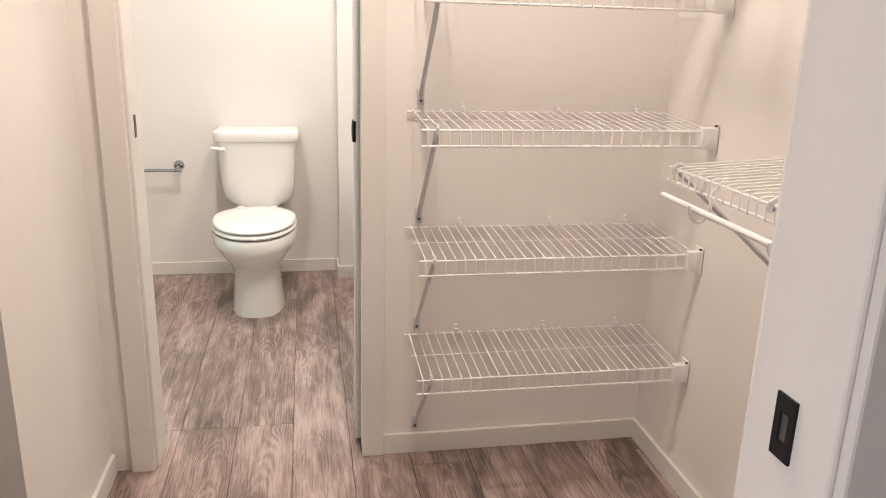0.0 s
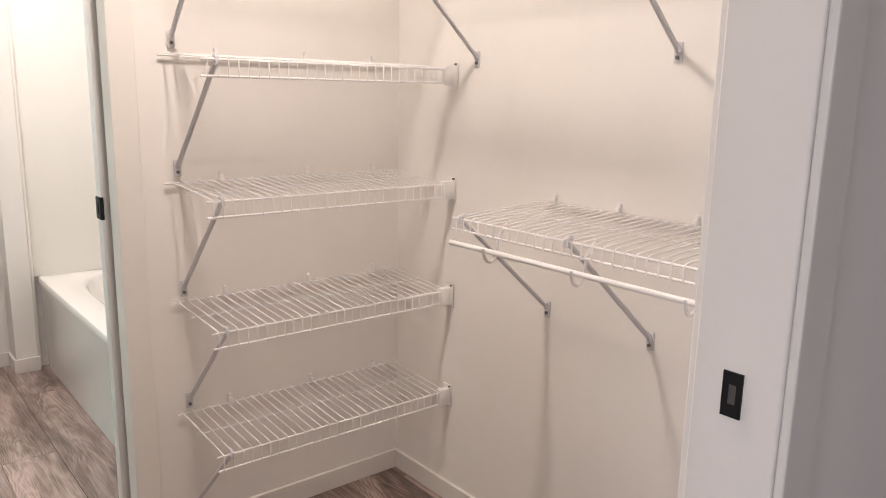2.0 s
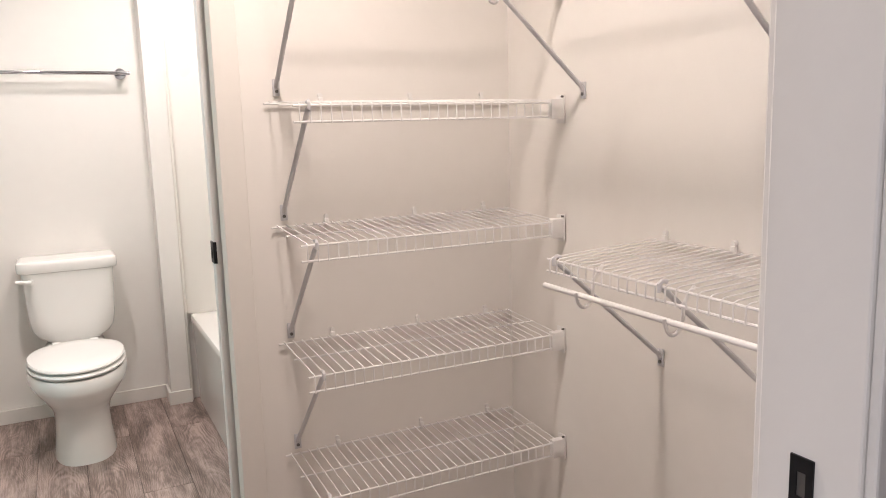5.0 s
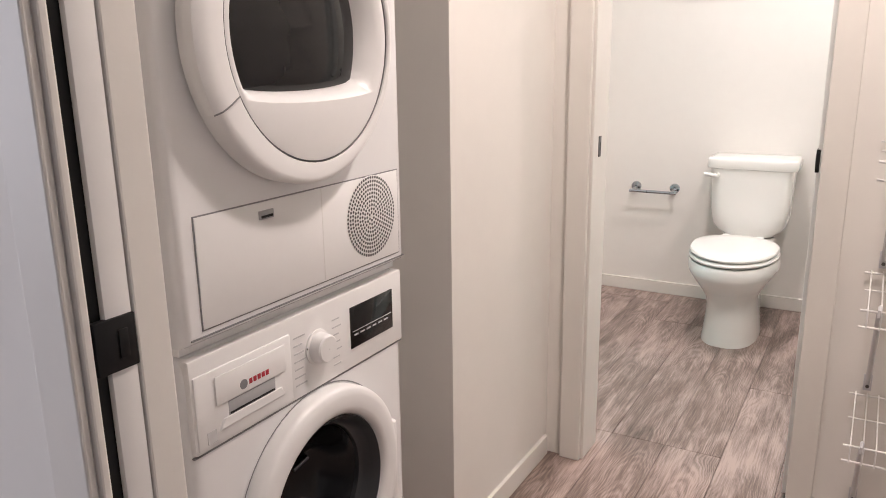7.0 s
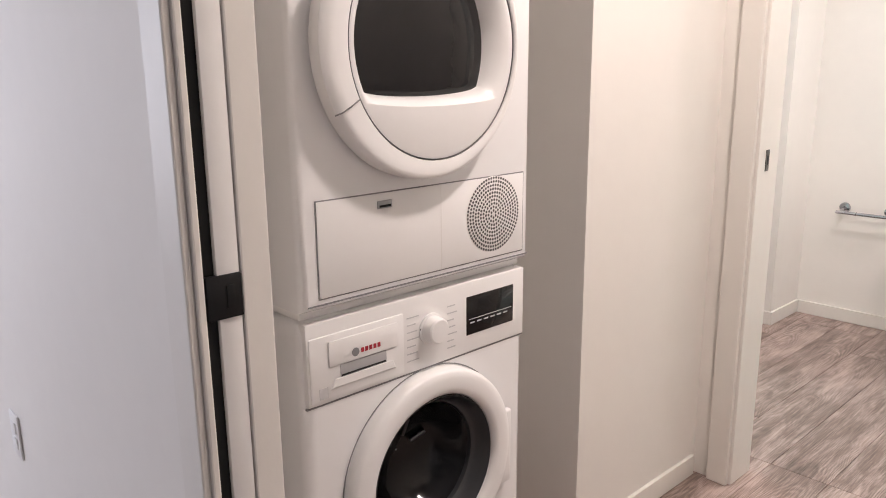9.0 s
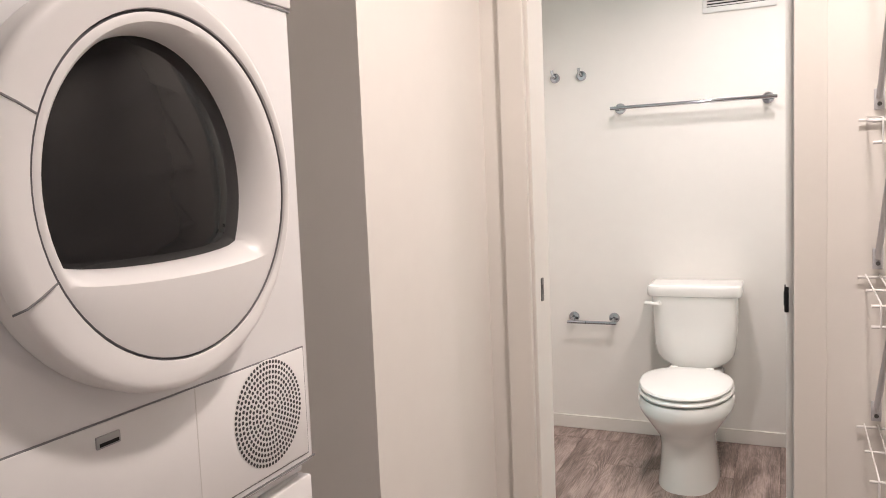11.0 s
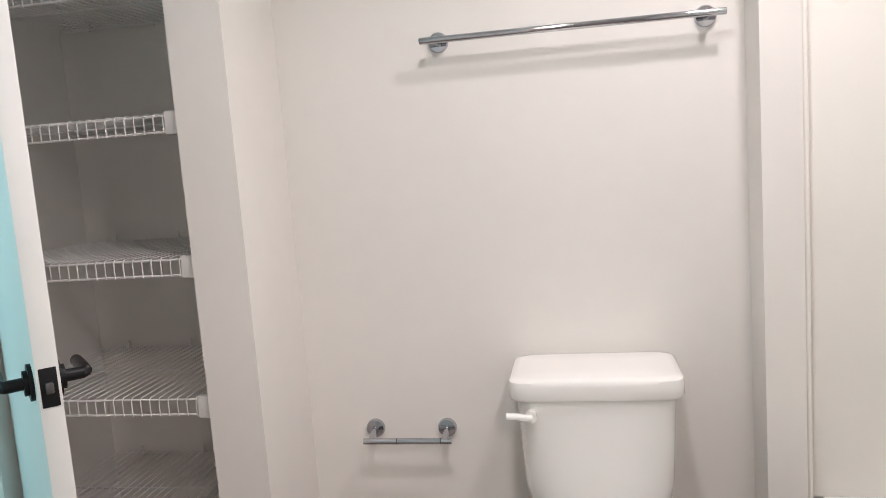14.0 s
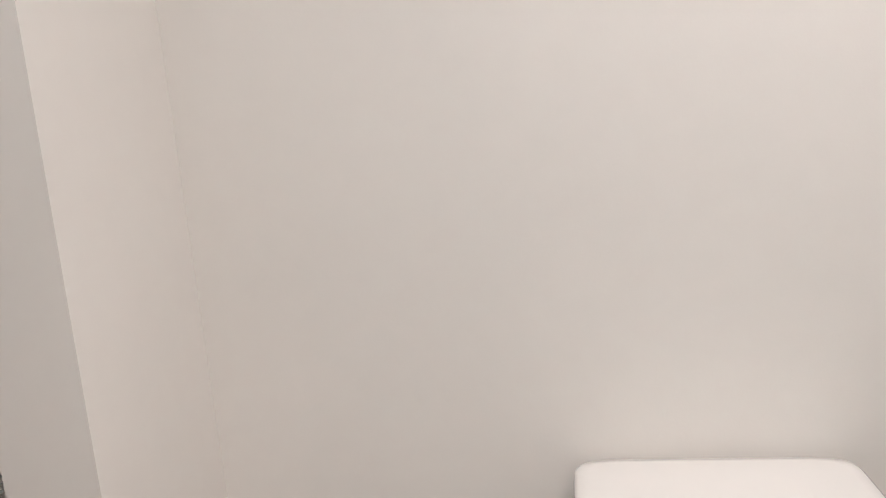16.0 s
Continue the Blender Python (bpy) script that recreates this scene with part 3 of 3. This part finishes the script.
def shower_trim():
    cx, z = 0.905, 0.808
    v = thing("shower_valve", pose(cx, 4.058, z, 0, 0, 90), "round brushed nickel shower valve plate with lever", "shower valve")
    prof = [(0.0, 0.088), (-0.004, 0.088), (-0.010, 0.082), (-0.013, 0.07), (-0.015, 0.03), (-0.015, 0.004)]
    part("escutcheon", loft(bmesh.new(), disc_loops([(-x * -1, r) for x, r in [(-a, b) for a, b in [(-p[0], p[1]) for p in prof]]], 48)), NICKEL, v)
    # the local x axis points along the room's y after the turn
    h = part("handle", T([(-0.012, 0, 0), (-0.06, 0, 0)], 0.022, 24), NICKEL, v)
    part("lever", T([(-0.05, 0, 0), (-0.055, 0.01, -0.03), (-0.062, 0.016, -0.075)], 0.008, 12), NICKEL, h)
    k = thing("diverter_knob", pose(cx, 4.058, 0.59), "small round brushed nickel diverter knob", "diverter knob")
    part("knob", T([(0, 0, 0), (0, -0.012, 0), (0, -0.03, 0)], 0.026, 24), NICKEL, k)
    part("stem", T([(0, -0.03, 0), (0, -0.045, 0)], 0.012, 16), NICKEL, k)
    s = thing("tub_spout", pose(cx, 4.058, 0.505), "brushed nickel tub spout over the tub", "tub spout")
    part("spout", T([(0, 0, 0), (0, -0.05, 0), (0, -0.10, -0.006), (0, -0.125, -0.02), (0, -0.13, -0.035)], 0.022, 20), NICKEL, s)
    part("collar", T([(0, 0, 0), (0, -0.008, 0)], 0.032, 24), NICKEL, s)


shower_trim()


# ---- chrome fittings on the bathroom back wall ----
def wall_bar(name, label, xa, xb, z, ends, r, out, dz, post_r):
    d = thing(name, pose(0, YW, z), label, name.replace("_", " "))
    y = -out
    part("bar", T([(xa - ends, y, dz), (xb + ends, y, dz)], r, 16), CHROME, d)
    for x in (xa, xb):
        bm = loft(bmesh.new(), [[Vector((x + q * math.cos(t), yy, q * math.sin(t))) for t in (2 * math.pi * k / 28 for k in range(28))] for yy, q in ((0, post_r), (-0.006, post_r), (-0.010, post_r * 0.9), (-0.011, post_r * 0.45))])
        rose = part("rosette", bm, CHROME, d)
        part("post", T([(x, -0.008, 0), (x, y * 0.6, dz * 0.5), (x, y, dz)], 0.0085, 14), CHROME, rose)
    return d


wall_bar("towel_bar", "long chrome towel bar above the toilet", -0.400, 0.253, 1.597, 0.038, 0.0085, 0.058, 0.0, 0.026)
tp = wall_bar("toilet_paper_holder", "empty chrome toilet paper holder beside the toilet", -0.652, -0.450, 0.576, 0.020, 0.0085, 0.062, -0.016, 0.026)
for x in (-0.580, -0.460):
    part("joint_ring", T([(x, -0.062, -0.016), (x + 0.0015, -0.062, -0.016)], 0.0088, 16), SLOT, tp)
for x in (-0.718, -0.585):
    d = thing("robe_hook", pose(x, YW, 1.770), "small chrome robe hook on the wall", "robe hook", "robe hooks")
    rose = part("rosette", loft(bmesh.new(), [[Vector((q * math.cos(t), yy, q * math.sin(t))) for t in (2 * math.pi * k / 28 for k in range(28))] for yy, q in ((0, 0.024), (-0.006, 0.024), (-0.010, 0.021), (-0.011, 0.010))]), CHROME, d)
    part("peg", T([(0, -0.008, 0), (0, -0.030, 0.002), (-0.004, -0.038, 0.012), (-0.006, -0.040, 0.034)], 0.0075, 14), CHROME, rose)


def vent():
    d = thing("wall_vent", pose(0.135, YW, 2.125), "white slatted wall vent grille", "vent")
    # near-black sheet paints the shade behind the slats
    part("backing", B(-0.135, 0.135, -0.002, -0.0005, -0.105, 0.105), SLOT, d)
    bm = bmesh.new()
    for b6 in ((-0.155, 0.155, -0.008, 0, 0.105, 0.13), (-0.155, 0.155, -0.008, 0, -0.13, -0.105), (-0.155, -0.135, -0.008, 0, -0.105, 0.105), (0.135, 0.155, -0.008, 0, -0.105, 0.105)):
        box(bm, *b6, bevel=0.002)
    part("frame", bm, VENTM, d)
    sl = bmesh.new()
    box(sl, -0.135, 0.135, -0.0075, -0.001, -0.0035, 0.0025)
    first = part("slat", sl, VENTM, d)
    first.location.z = -0.098
    for k in range(1, 16):
        shared("slat", first.data, d, pose(0, 0, -0.098 + k * 0.013))


vent()


# ---- laundry pair: x is out of the front face, y along it ----
YA0, YA1, XF = 0.855, 1.428, -0.380


def ring_part(name, prof, material, parent, y, z, label="", n=72, x=0.0):
    ob = part(name, loft(bmesh.new(), disc_loops(prof, n), cap0=False, cap1=False), material, parent, label)
    ob.location = (x, y, z)
    return ob


def bars(parent, rows, material, name="print"):
    for y0, y1, z0, z1 in rows:
        part(name, B(0.0011, 0.0018, y0, y1, z0, z1), material, parent)


def rounded_body(z0, z1, r=0.022, ya=YA0, yb=YA1):
    bm = bmesh.new()
    box(bm, -0.60, 0.0, ya, yb, z0, z1)
    es = [e for e in bm.edges if all(abs(v.co.x) < 1e-5 for v in e.verts)]
    bmesh.ops.bevel(bm, geom=es, offset=r, segments=5, affect='EDGES', profile=0.5)
    return bm


def washer():
    d = thing("washing_machine", pose(XF, 0, 0), "white front-load washing machine with round glass door", "washing machine")
    yc, zc = 1.142, 0.464
    part("body", B(-0.60, -0.16, YA0, YA1, 0.022, 0.838, bevel=0.006), ENAMEL, d)
    n = 96

    def frame_loop(x, inset):
        out = []
        for k in range(n):
            t = 2 * math.pi * k / n
            c, q = math.cos(t), math.sin(t)
            y = math.copysign(abs(c) ** 0.06, c)
            z = math.copysign(abs(q) ** 0.06, q)
            out.append(Vector((x, (yc + y * ((YA1 - yc) - inset)) if y > 0 else (yc + y * ((yc - YA0) - inset)), (zc + z * ((0.838 - zc) - inset)) if z > 0 else (zc + z * ((zc - 0.022) - inset)))))
        return out
    hole = [[Vector((x, yc + r * math.cos(2 * math.pi * k / n), zc + r * math.sin(2 * math.pi * k / n))) for k in range(n)] for x, r in ((0.0, 0.215), (0.0, 0.168), (-0.03, 0.166))]
    part("front_panel", loft(bmesh.new(), [frame_loop(-0.16, 0.0), frame_loop(-0.022, 0.0), frame_loop(-0.012, 0.002), frame_loop(-0.005, 0.007), frame_loop(-0.001, 0.015), frame_loop(0.0, 0.024)] + hole, False, False), ENAMEL, d)
    for x in (-0.55, -0.05):
        for y in (YA0 + 0.05, YA1 - 0.05):
            part("foot", T([(x, y, 0), (x, y, 0.026)], 0.02, 14), GREYP, d)
    bm = bmesh.new()
    box(bm, -0.02, 0.004, YA0 + 0.006, YA1 - 0.004, 0.682, 0.834, bevel=0.004)
    panel = part("control_panel", bm, APLAST, d, "white control panel")
    part("panel_seam", B(-0.004, 0.0012, YA0 + 0.004, YA1 - 0.004, 0.6785, 0.6812), INK, d)
    dr = part("detergent_drawer", B(0.0, 0.0075, YA0 + 0.010, 1.077, 0.688, 0.808, bevel=0.004), APLAST, panel)
    # flat grey patch and black strip paint the shade of a handle recess
    part("handle_recess_shade", B(0.0072, 0.0082, 0.928, 1.032, 0.724, 0.748, bevel=0.0003), GREYP, panel)
    part("handle_shade_strip", B(0.0080, 0.0086, 0.930, 1.030, 0.7255, 0.7290), SLOT, panel)
    part("handle_lip", loft(bmesh.new(), [[Vector((x, y, z)) for y, z in ((0.905 + e, 0.706 + f), (1.055 - e, 0.706 + f), (1.048 - e, 0.724), (0.915 + e, 0.724))] for x, e, f in ((0.0073, 0.0, 0.0), (0.0105, 0.004, 0.004))]), APLAST, panel)
    part("drawer_face", B(0.0073, 0.0105, 0.903, 1.059, 0.749, 0.796, bevel=0.002), APLAST, panel)
    bm = bmesh.new()
    for k in range(5):
        box(bm, 0.0104, 0.0112, 0.972 + k * 0.0094, 0.9785 + k * 0.0094, 0.7600, 0.7685)
    part("badge", bm, RED, panel, "red maker's badge")
    part("badge_disc", T([(0.0102, 0.960, 0.764), (0.0112, 0.960, 0.764)], 0.008, 20), INK, panel)
    part("energy_mark", B(0.0074, 0.0081, 0.882, 0.900, 0.694, 0.714), INKW, panel)
    ring_part("selector_knob", [(0.0, 0.032), (0.003, 0.032), (0.0045, 0.0275), (0.024, 0.0255), (0.027, 0.0225), (0.0275, 0.001)], APLAST, panel, 1.148, 0.760, "round white selector knob", x=0.004)
    part("knob_mark", B(0.0066, 0.0078, 1.1168, 1.1215, 0.7640, 0.7672), SLOT, panel)
    for k in range(7):
        z = 0.706 + k * 0.0145
        part("print", B(0.0041, 0.0047, 1.086, 1.086 + 0.030 - 0.004 * (k % 3), z, z + 0.0024), INKW, panel)
        part("print", B(0.0041, 0.0047, 1.192, 1.192 + 0.026 - 0.004 * ((k + 1) % 3), z, z + 0.0024), INKW, panel)
    disp = part("display", B(0.003, 0.0055, 1.246, 1.388, 0.720, 0.802, bevel=0.001), SCREEN, panel, "glossy black display")
    part("print", B(0.0053, 0.006, 1.252, 1.382, 0.7525, 0.7540), INKW, disp)
    for k in range(6):
        part("print", B(0.0053, 0.006, 1.256 + k * 0.02, 1.269 + k * 0.02, 0.744, 0.747), INKW, disp)
    door = ring_part("door_ring", [(0.0, 0.226), (0.022, 0.227), (0.031, 0.2245), (0.0355, 0.219), (0.0375, 0.208), (0.0375, 0.186), (0.0355, 0.178), (0.030, 0.172), (0.018, 0.168), (0.0, 0.166)], APLAST, d, yc, zc, "thick white door ring")
    door.scale = (0.94, 0.94, 0.94)
    ring_part("bezel", [(0.024, 0.1685), (0.027, 0.166), (0.020, 0.162), (0.006, 0.156)], GASKET, door, 0, 0)
    ring_part("gasket", [(0.008, 0.156), (-0.004, 0.150), (-0.010, 0.144), (-0.012, 0.141), (-0.022, 0.139)], GASKET, door, 0, 0, "dark grey ribbed rubber gasket")
    ring_part("glass", [(-0.020, 0.1400), (-0.032, 0.130), (-0.07, 0.115), (-0.10, 0.08), (-0.112, 0.03), (-0.113, 0.002)], GLASSD, door, 0, -0.004, "smoked glass bowl over the dark drum")
    for a in (20, 75, 140):
        p = Vector((0, math.cos(radians(a)), math.sin(radians(a))))
        part("drum_rib", T([p * 0.035 + Vector((-0.102, 0, 0)), p * 0.075 + Vector((-0.094, 0, 0))], 0.006, 8), DRUM, door)
    # black blocks stand in for the shade in two hinge notches
    for s in (-1, 1):
        part("hinge_notch_shade", B(0.006, 0.020, -0.2295, -0.2235, s * 0.040 - 0.042, s * 0.040 - 0.022, bevel=0.001), SLOT, door)
    part("door_gap", loft(bmesh.new(), disc_loops([(0.0008, 0.2285), (0.0010, 0.2315)], 72), False, False), INK, door)
    part("grip", B(0.002, 0.019, 0.196, 0.248, -0.125, 0.062, bevel=0.007, seg=3), APLAST, door)
    part("filter_flap", T([(0.001, 1.325, 0.165), (0.002, 1.338, 0.182), (0.002, 1.372, 0.184), (0.001, 1.392, 0.165)], 0.0015, 6), INK, d)
    part("stacking_strip", B(-0.56, -0.012, YA0 + 0.006, YA1 - 0.006, 0.838, 0.856, bevel=0.003), APLAST, d)


washer()


def dryer():
    d = thing("tumble_dryer", pose(-0.366, 0, 0.0), "white tumble dryer stacked on the washing machine", "dryer")
    part("body", rounded_body(0.856, 1.694, 0.016, 0.852, 1.425), ENAMEL, d)
    part("plinth_seam", B(-0.01, 0.001, 0.864, 1.421, 0.866, 0.8685), INK, d)
    panel = part("control_panel", B(-0.02, 0.005, 0.857, 1.421, 1.553, 1.690, bevel=0.004), APLAST, d, "white control panel")
    part("panel_seam", B(-0.004, 0.0015, 0.854, 1.422, 1.5485, 1.5512), INK, d)
    part("container_drawer", B(0.003, 0.0065, 0.867, 1.075, 1.566, 1.681, bevel=0.002), APLAST, panel)
    part("print", B(0.0062, 0.0070, 0.862, 1.10, 1.5600, 1.5612), INKW, panel)
    ring_part("selector_knob", [(0.0, 0.034), (0.004, 0.034), (0.006, 0.031), (0.024, 0.028), (0.027, 0.024), (0.0275, 0.001)], APLAST, panel, 1.146, 1.622, "round white selector knob", x=0.005)
    for k in range(6):
        z = 1.578 + k * 0.0145
        part("print", B(0.0051, 0.0057, 1.084, 1.108, z, z + 0.0035), INKW, panel)
        part("print", B(0.0051, 0.0057, 1.184, 1.208, z, z + 0.0035), INKW, panel)
    disp = part("display", B(0.004, 0.0065, 1.244, 1.384, 1.586, 1.670, bevel=0.001), SCREEN, panel, "glossy black display")
    part("digits", B(0.0063, 0.0069, 1.254, 1.284, 1.638, 1.648), REDL, disp, "lit red digits")
    part("print", B(0.0063, 0.0069, 1.250, 1.378, 1.618, 1.6195), INKW, disp)
    # door
    yc, zc = 1.112, 1.294
    # crescent fitted to the camera's view: inner rim off centre, away from the grip
    OFF = 0.020

    def rim(x, r, off):
        return [Vector((x, off + r * math.cos(2 * math.pi * k / 72), r * math.sin(2 * math.pi * k / 72))) for k in range(72)]
    prof = [(0.0, 0.234, 0), (0.004, 0.238, 0), (0.042, 0.2395, 0), (0.0495, 0.2380, 0.001), (0.0530, 0.2345, 0.002), (0.0540, 0.2290, 0.005), (0.0530, 0.2180, 0.012), (0.0510, 0.2075, OFF), (0.047, 0.2065, OFF)]
    door = part("door_ring", loft(bmesh.new(), [rim(*p) for p in prof], False, False), APLAST, d, "wide white door ring")
    door.location, door.scale = (0.0, yc, zc), (0.80, 0.945, 0.968)
    part("groove", loft(bmesh.new(), [rim(0.0475, 0.2066, OFF), rim(0.042, 0.2050, OFF), rim(0.0475, 0.2032, OFF)], False, False), INK, door)
    # inner face, dished down to the glass
    n = 72

    def shape(s, x, off, flat=None, tall=1.0):
        out = []
        for k in range(n):
            t = 2 * math.pi * k / n
            y, z = s * math.cos(t), s * tall * math.sin(t)
            if flat is not None and z < flat:
                z = flat + (z - flat) * 0.10
                y *= 0.95
            out.append(Vector((x, off + y, z)))
        return out
    bm = loft(bmesh.new(), [shape(0.2032, 0.047, OFF), shape(0.199, 0.049, OFF), shape(0.192, 0.048, OFF * 0.9, -0.098), shape(0.182, 0.040, OFF * 0.7, -0.092, 1.02),
                            shape(0.170, 0.022, OFF * 0.4, -0.084, 1.06), shape(0.162, 0.006, 0.006, -0.080, 1.10)], False, False)
    part("inner_face", bm, APLAST, door, "white dished inner face")
    bm = loft(bmesh.new(), [shape(0.164, 0.007, 0.006, -0.080, 1.10), shape(0.158, 0.010, 0.006, -0.078, 1.10), shape(0.11, 0.016, 0.006, -0.074, 1.1), shape(0.05, 0.019, 0.006, -0.05, 1.1), shape(0.004, 0.020, 0.006)], False, True)
    part("glass", bm, GLASSD, door, "dark smoked door glass")
    for s, a in ((1, 157), (-1, 208)):
        p = Vector((0.0, math.cos(radians(a)), math.sin(radians(a))))
        part("handle_seam", T([p * 0.192 + Vector((0.0555, 0, 0)), p * 0.216 + Vector((0.0585, 0, 0)), p * 0.234 + Vector((0.0575, 0, 0)), p * 0.245 + Vector((0.047, 0, 0))], 0.0014, 6), INK, door)
    bm = bmesh.new()
    loops = []
    for k in range(13):
        a = radians(157 + k * 51 / 12)
        c, s = math.cos(a), math.sin(a)
        loops.append([Vector((x, r * c, r * s)) for x, r in ((0.022, 0.237), (0.030, 0.246), (0.048, 0.244), (0.057, 0.234), (0.0585, 0.216), (0.0555, 0.192), (0.040, 0.190))])
    loft(bm, loops)
    part("handle", bm, APLAST, door, "moulded grip on the door edge")
    # lower flap
    part("flap_gap", B(0.0002, 0.0012, 0.885, 1.404, 0.876, 1.045), INK, d)
    fl = part("lower_flap", B(0.0, 0.0026, 0.8872, 1.4018, 0.8782, 1.0428, bevel=0.001), APLAST, d)
    part("flap_seam", B(0.0024, 0.0029, 1.1655, 1.1670, 0.8782, 1.0428), VENTM, fl)
    lt = part("flap_latch", B(0.002, 0.006, 1.013, 1.045, 1.016, 1.030, bevel=0.0015), GREYP, fl)
    part("latch_slot", B(0.0055, 0.0064, 1.016, 1.042, 1.0185, 1.0225), SLOT, lt)
    g = part("vent_disc", loft(bmesh.new(), disc_loops([(0.0024, 0.078), (0.0032, 0.0765), (0.0032, 0.001)], 48)), APLAST, d)
    g.location = (0, 1.311, 0.967)
    # flat dark hexagons paint the shade of holes on the disc
    bm = bmesh.new()
    for q in range(1, 11):
        r = q * 0.0074
        m_ = int(2 * math.pi * r / 0.0072)
        for k in range(m_):
            t = 2 * math.pi * (k + 0.5 * (q % 2)) / m_
            c = Vector((0.0034, r * math.cos(t), r * math.sin(t)))
            bm.faces.new([bm.verts.new(c + Vector((0, 0.0029 * math.cos(u), 0.0029 * math.sin(u)))) for u in (2 * math.pi * j / 6 for j in range(6))])
    tagged(part("vent_hole_shade", bm, GASKET, g), kind="stuff")


dryer()


# ---- outer room ----
o = thing("wall_outlet", pose(-1.31, YS0, 0.385), "white duplex wall outlet", "outlet")
part("cover_plate", B(-0.036, 0.036, -0.006, 0, -0.058, 0.058, bevel=0.003), PLAST, o)
for dz in (-0.021, 0.021):
    part("socket", B(-0.016, 0.016, -0.008, -0.005, dz - 0.014, dz + 0.014, bevel=0.002), PLAST, o)

# unseen glowing discs added on the ceiling to go with the lamps
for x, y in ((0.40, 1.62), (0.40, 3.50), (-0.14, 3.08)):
    c = thing("added_ceiling_disc", pose(x, y, H), "added round ceiling disc, out of view, at a guessed lamp position", "ceiling light", "ceiling lights")
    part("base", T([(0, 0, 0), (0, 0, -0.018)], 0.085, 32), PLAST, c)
    part("diffuser", loft(bmesh.new(), [[Vector((r * math.cos(t), r * math.sin(t), z)) for t in (2 * math.pi * k / 32 for k in range(32))] for z, r in ((-0.018, 0.078), (-0.024, 0.074), (-0.028, 0.05), (-0.029, 0.01))]), DISC_GLOW, c)

# ---- floor planks ----
PW, PL = 0.178, 1.22
meshes = {}


def plank_mesh(L):
    k = round(L, 3)
    if k not in meshes:
        bm = bmesh.new()
        w, g = PW - 0.0012, 0.0012
        e = 0.0012
        lo = [bm.verts.new(v) for v in ((0, 0, -0.006), (w, 0, -0.006), (w, k - g, -0.006), (0, k - g, -0.006))]
        md = [bm.verts.new(v) for v in ((0, 0, -e), (w, 0, -e), (w, k - g, -e), (0, k - g, -e))]
        hi = [bm.verts.new(v) for v in ((e, e, 0), (w - e, e, 0), (w - e, k - g - e, 0), (e, k - g - e, 0))]
        for a, b in ((lo, md), (md, hi)):
            for q in range(4):
                bm.faces.new((a[q], a[(q + 1) % 4], b[(q + 1) % 4], b[q]))
        bm.faces.new(hi)
        bmesh.ops.recalc_face_normals(bm, faces=bm.faces)
        me = bpy.data.meshes.new("plank")
        bm.to_mesh(me)
        bm.free()
        me.materials.append(FLOOR)
        meshes[k] = me
    return meshes[k]


rng = random.Random(4)
i0 = math.floor((-4.5 - 0.13) / PW)
i1 = math.ceil((3.1 - 0.13) / PW)
for i in range(i0, i1):
    x = 0.123 + i * PW
    ymax = 4.45 if -2.8 < x < 1.3 else YB0
    y = -3.0 - rng.choice((0.0, 0.3, 0.6, 0.9))
    while y < ymax:
        L = min(PL, ymax + 0.001 - y) if ymax - y < PL else PL
        if L > 0.05:
            shared("plank", plank_mesh(L), floor, pose(x, y, 0))
        y += PL
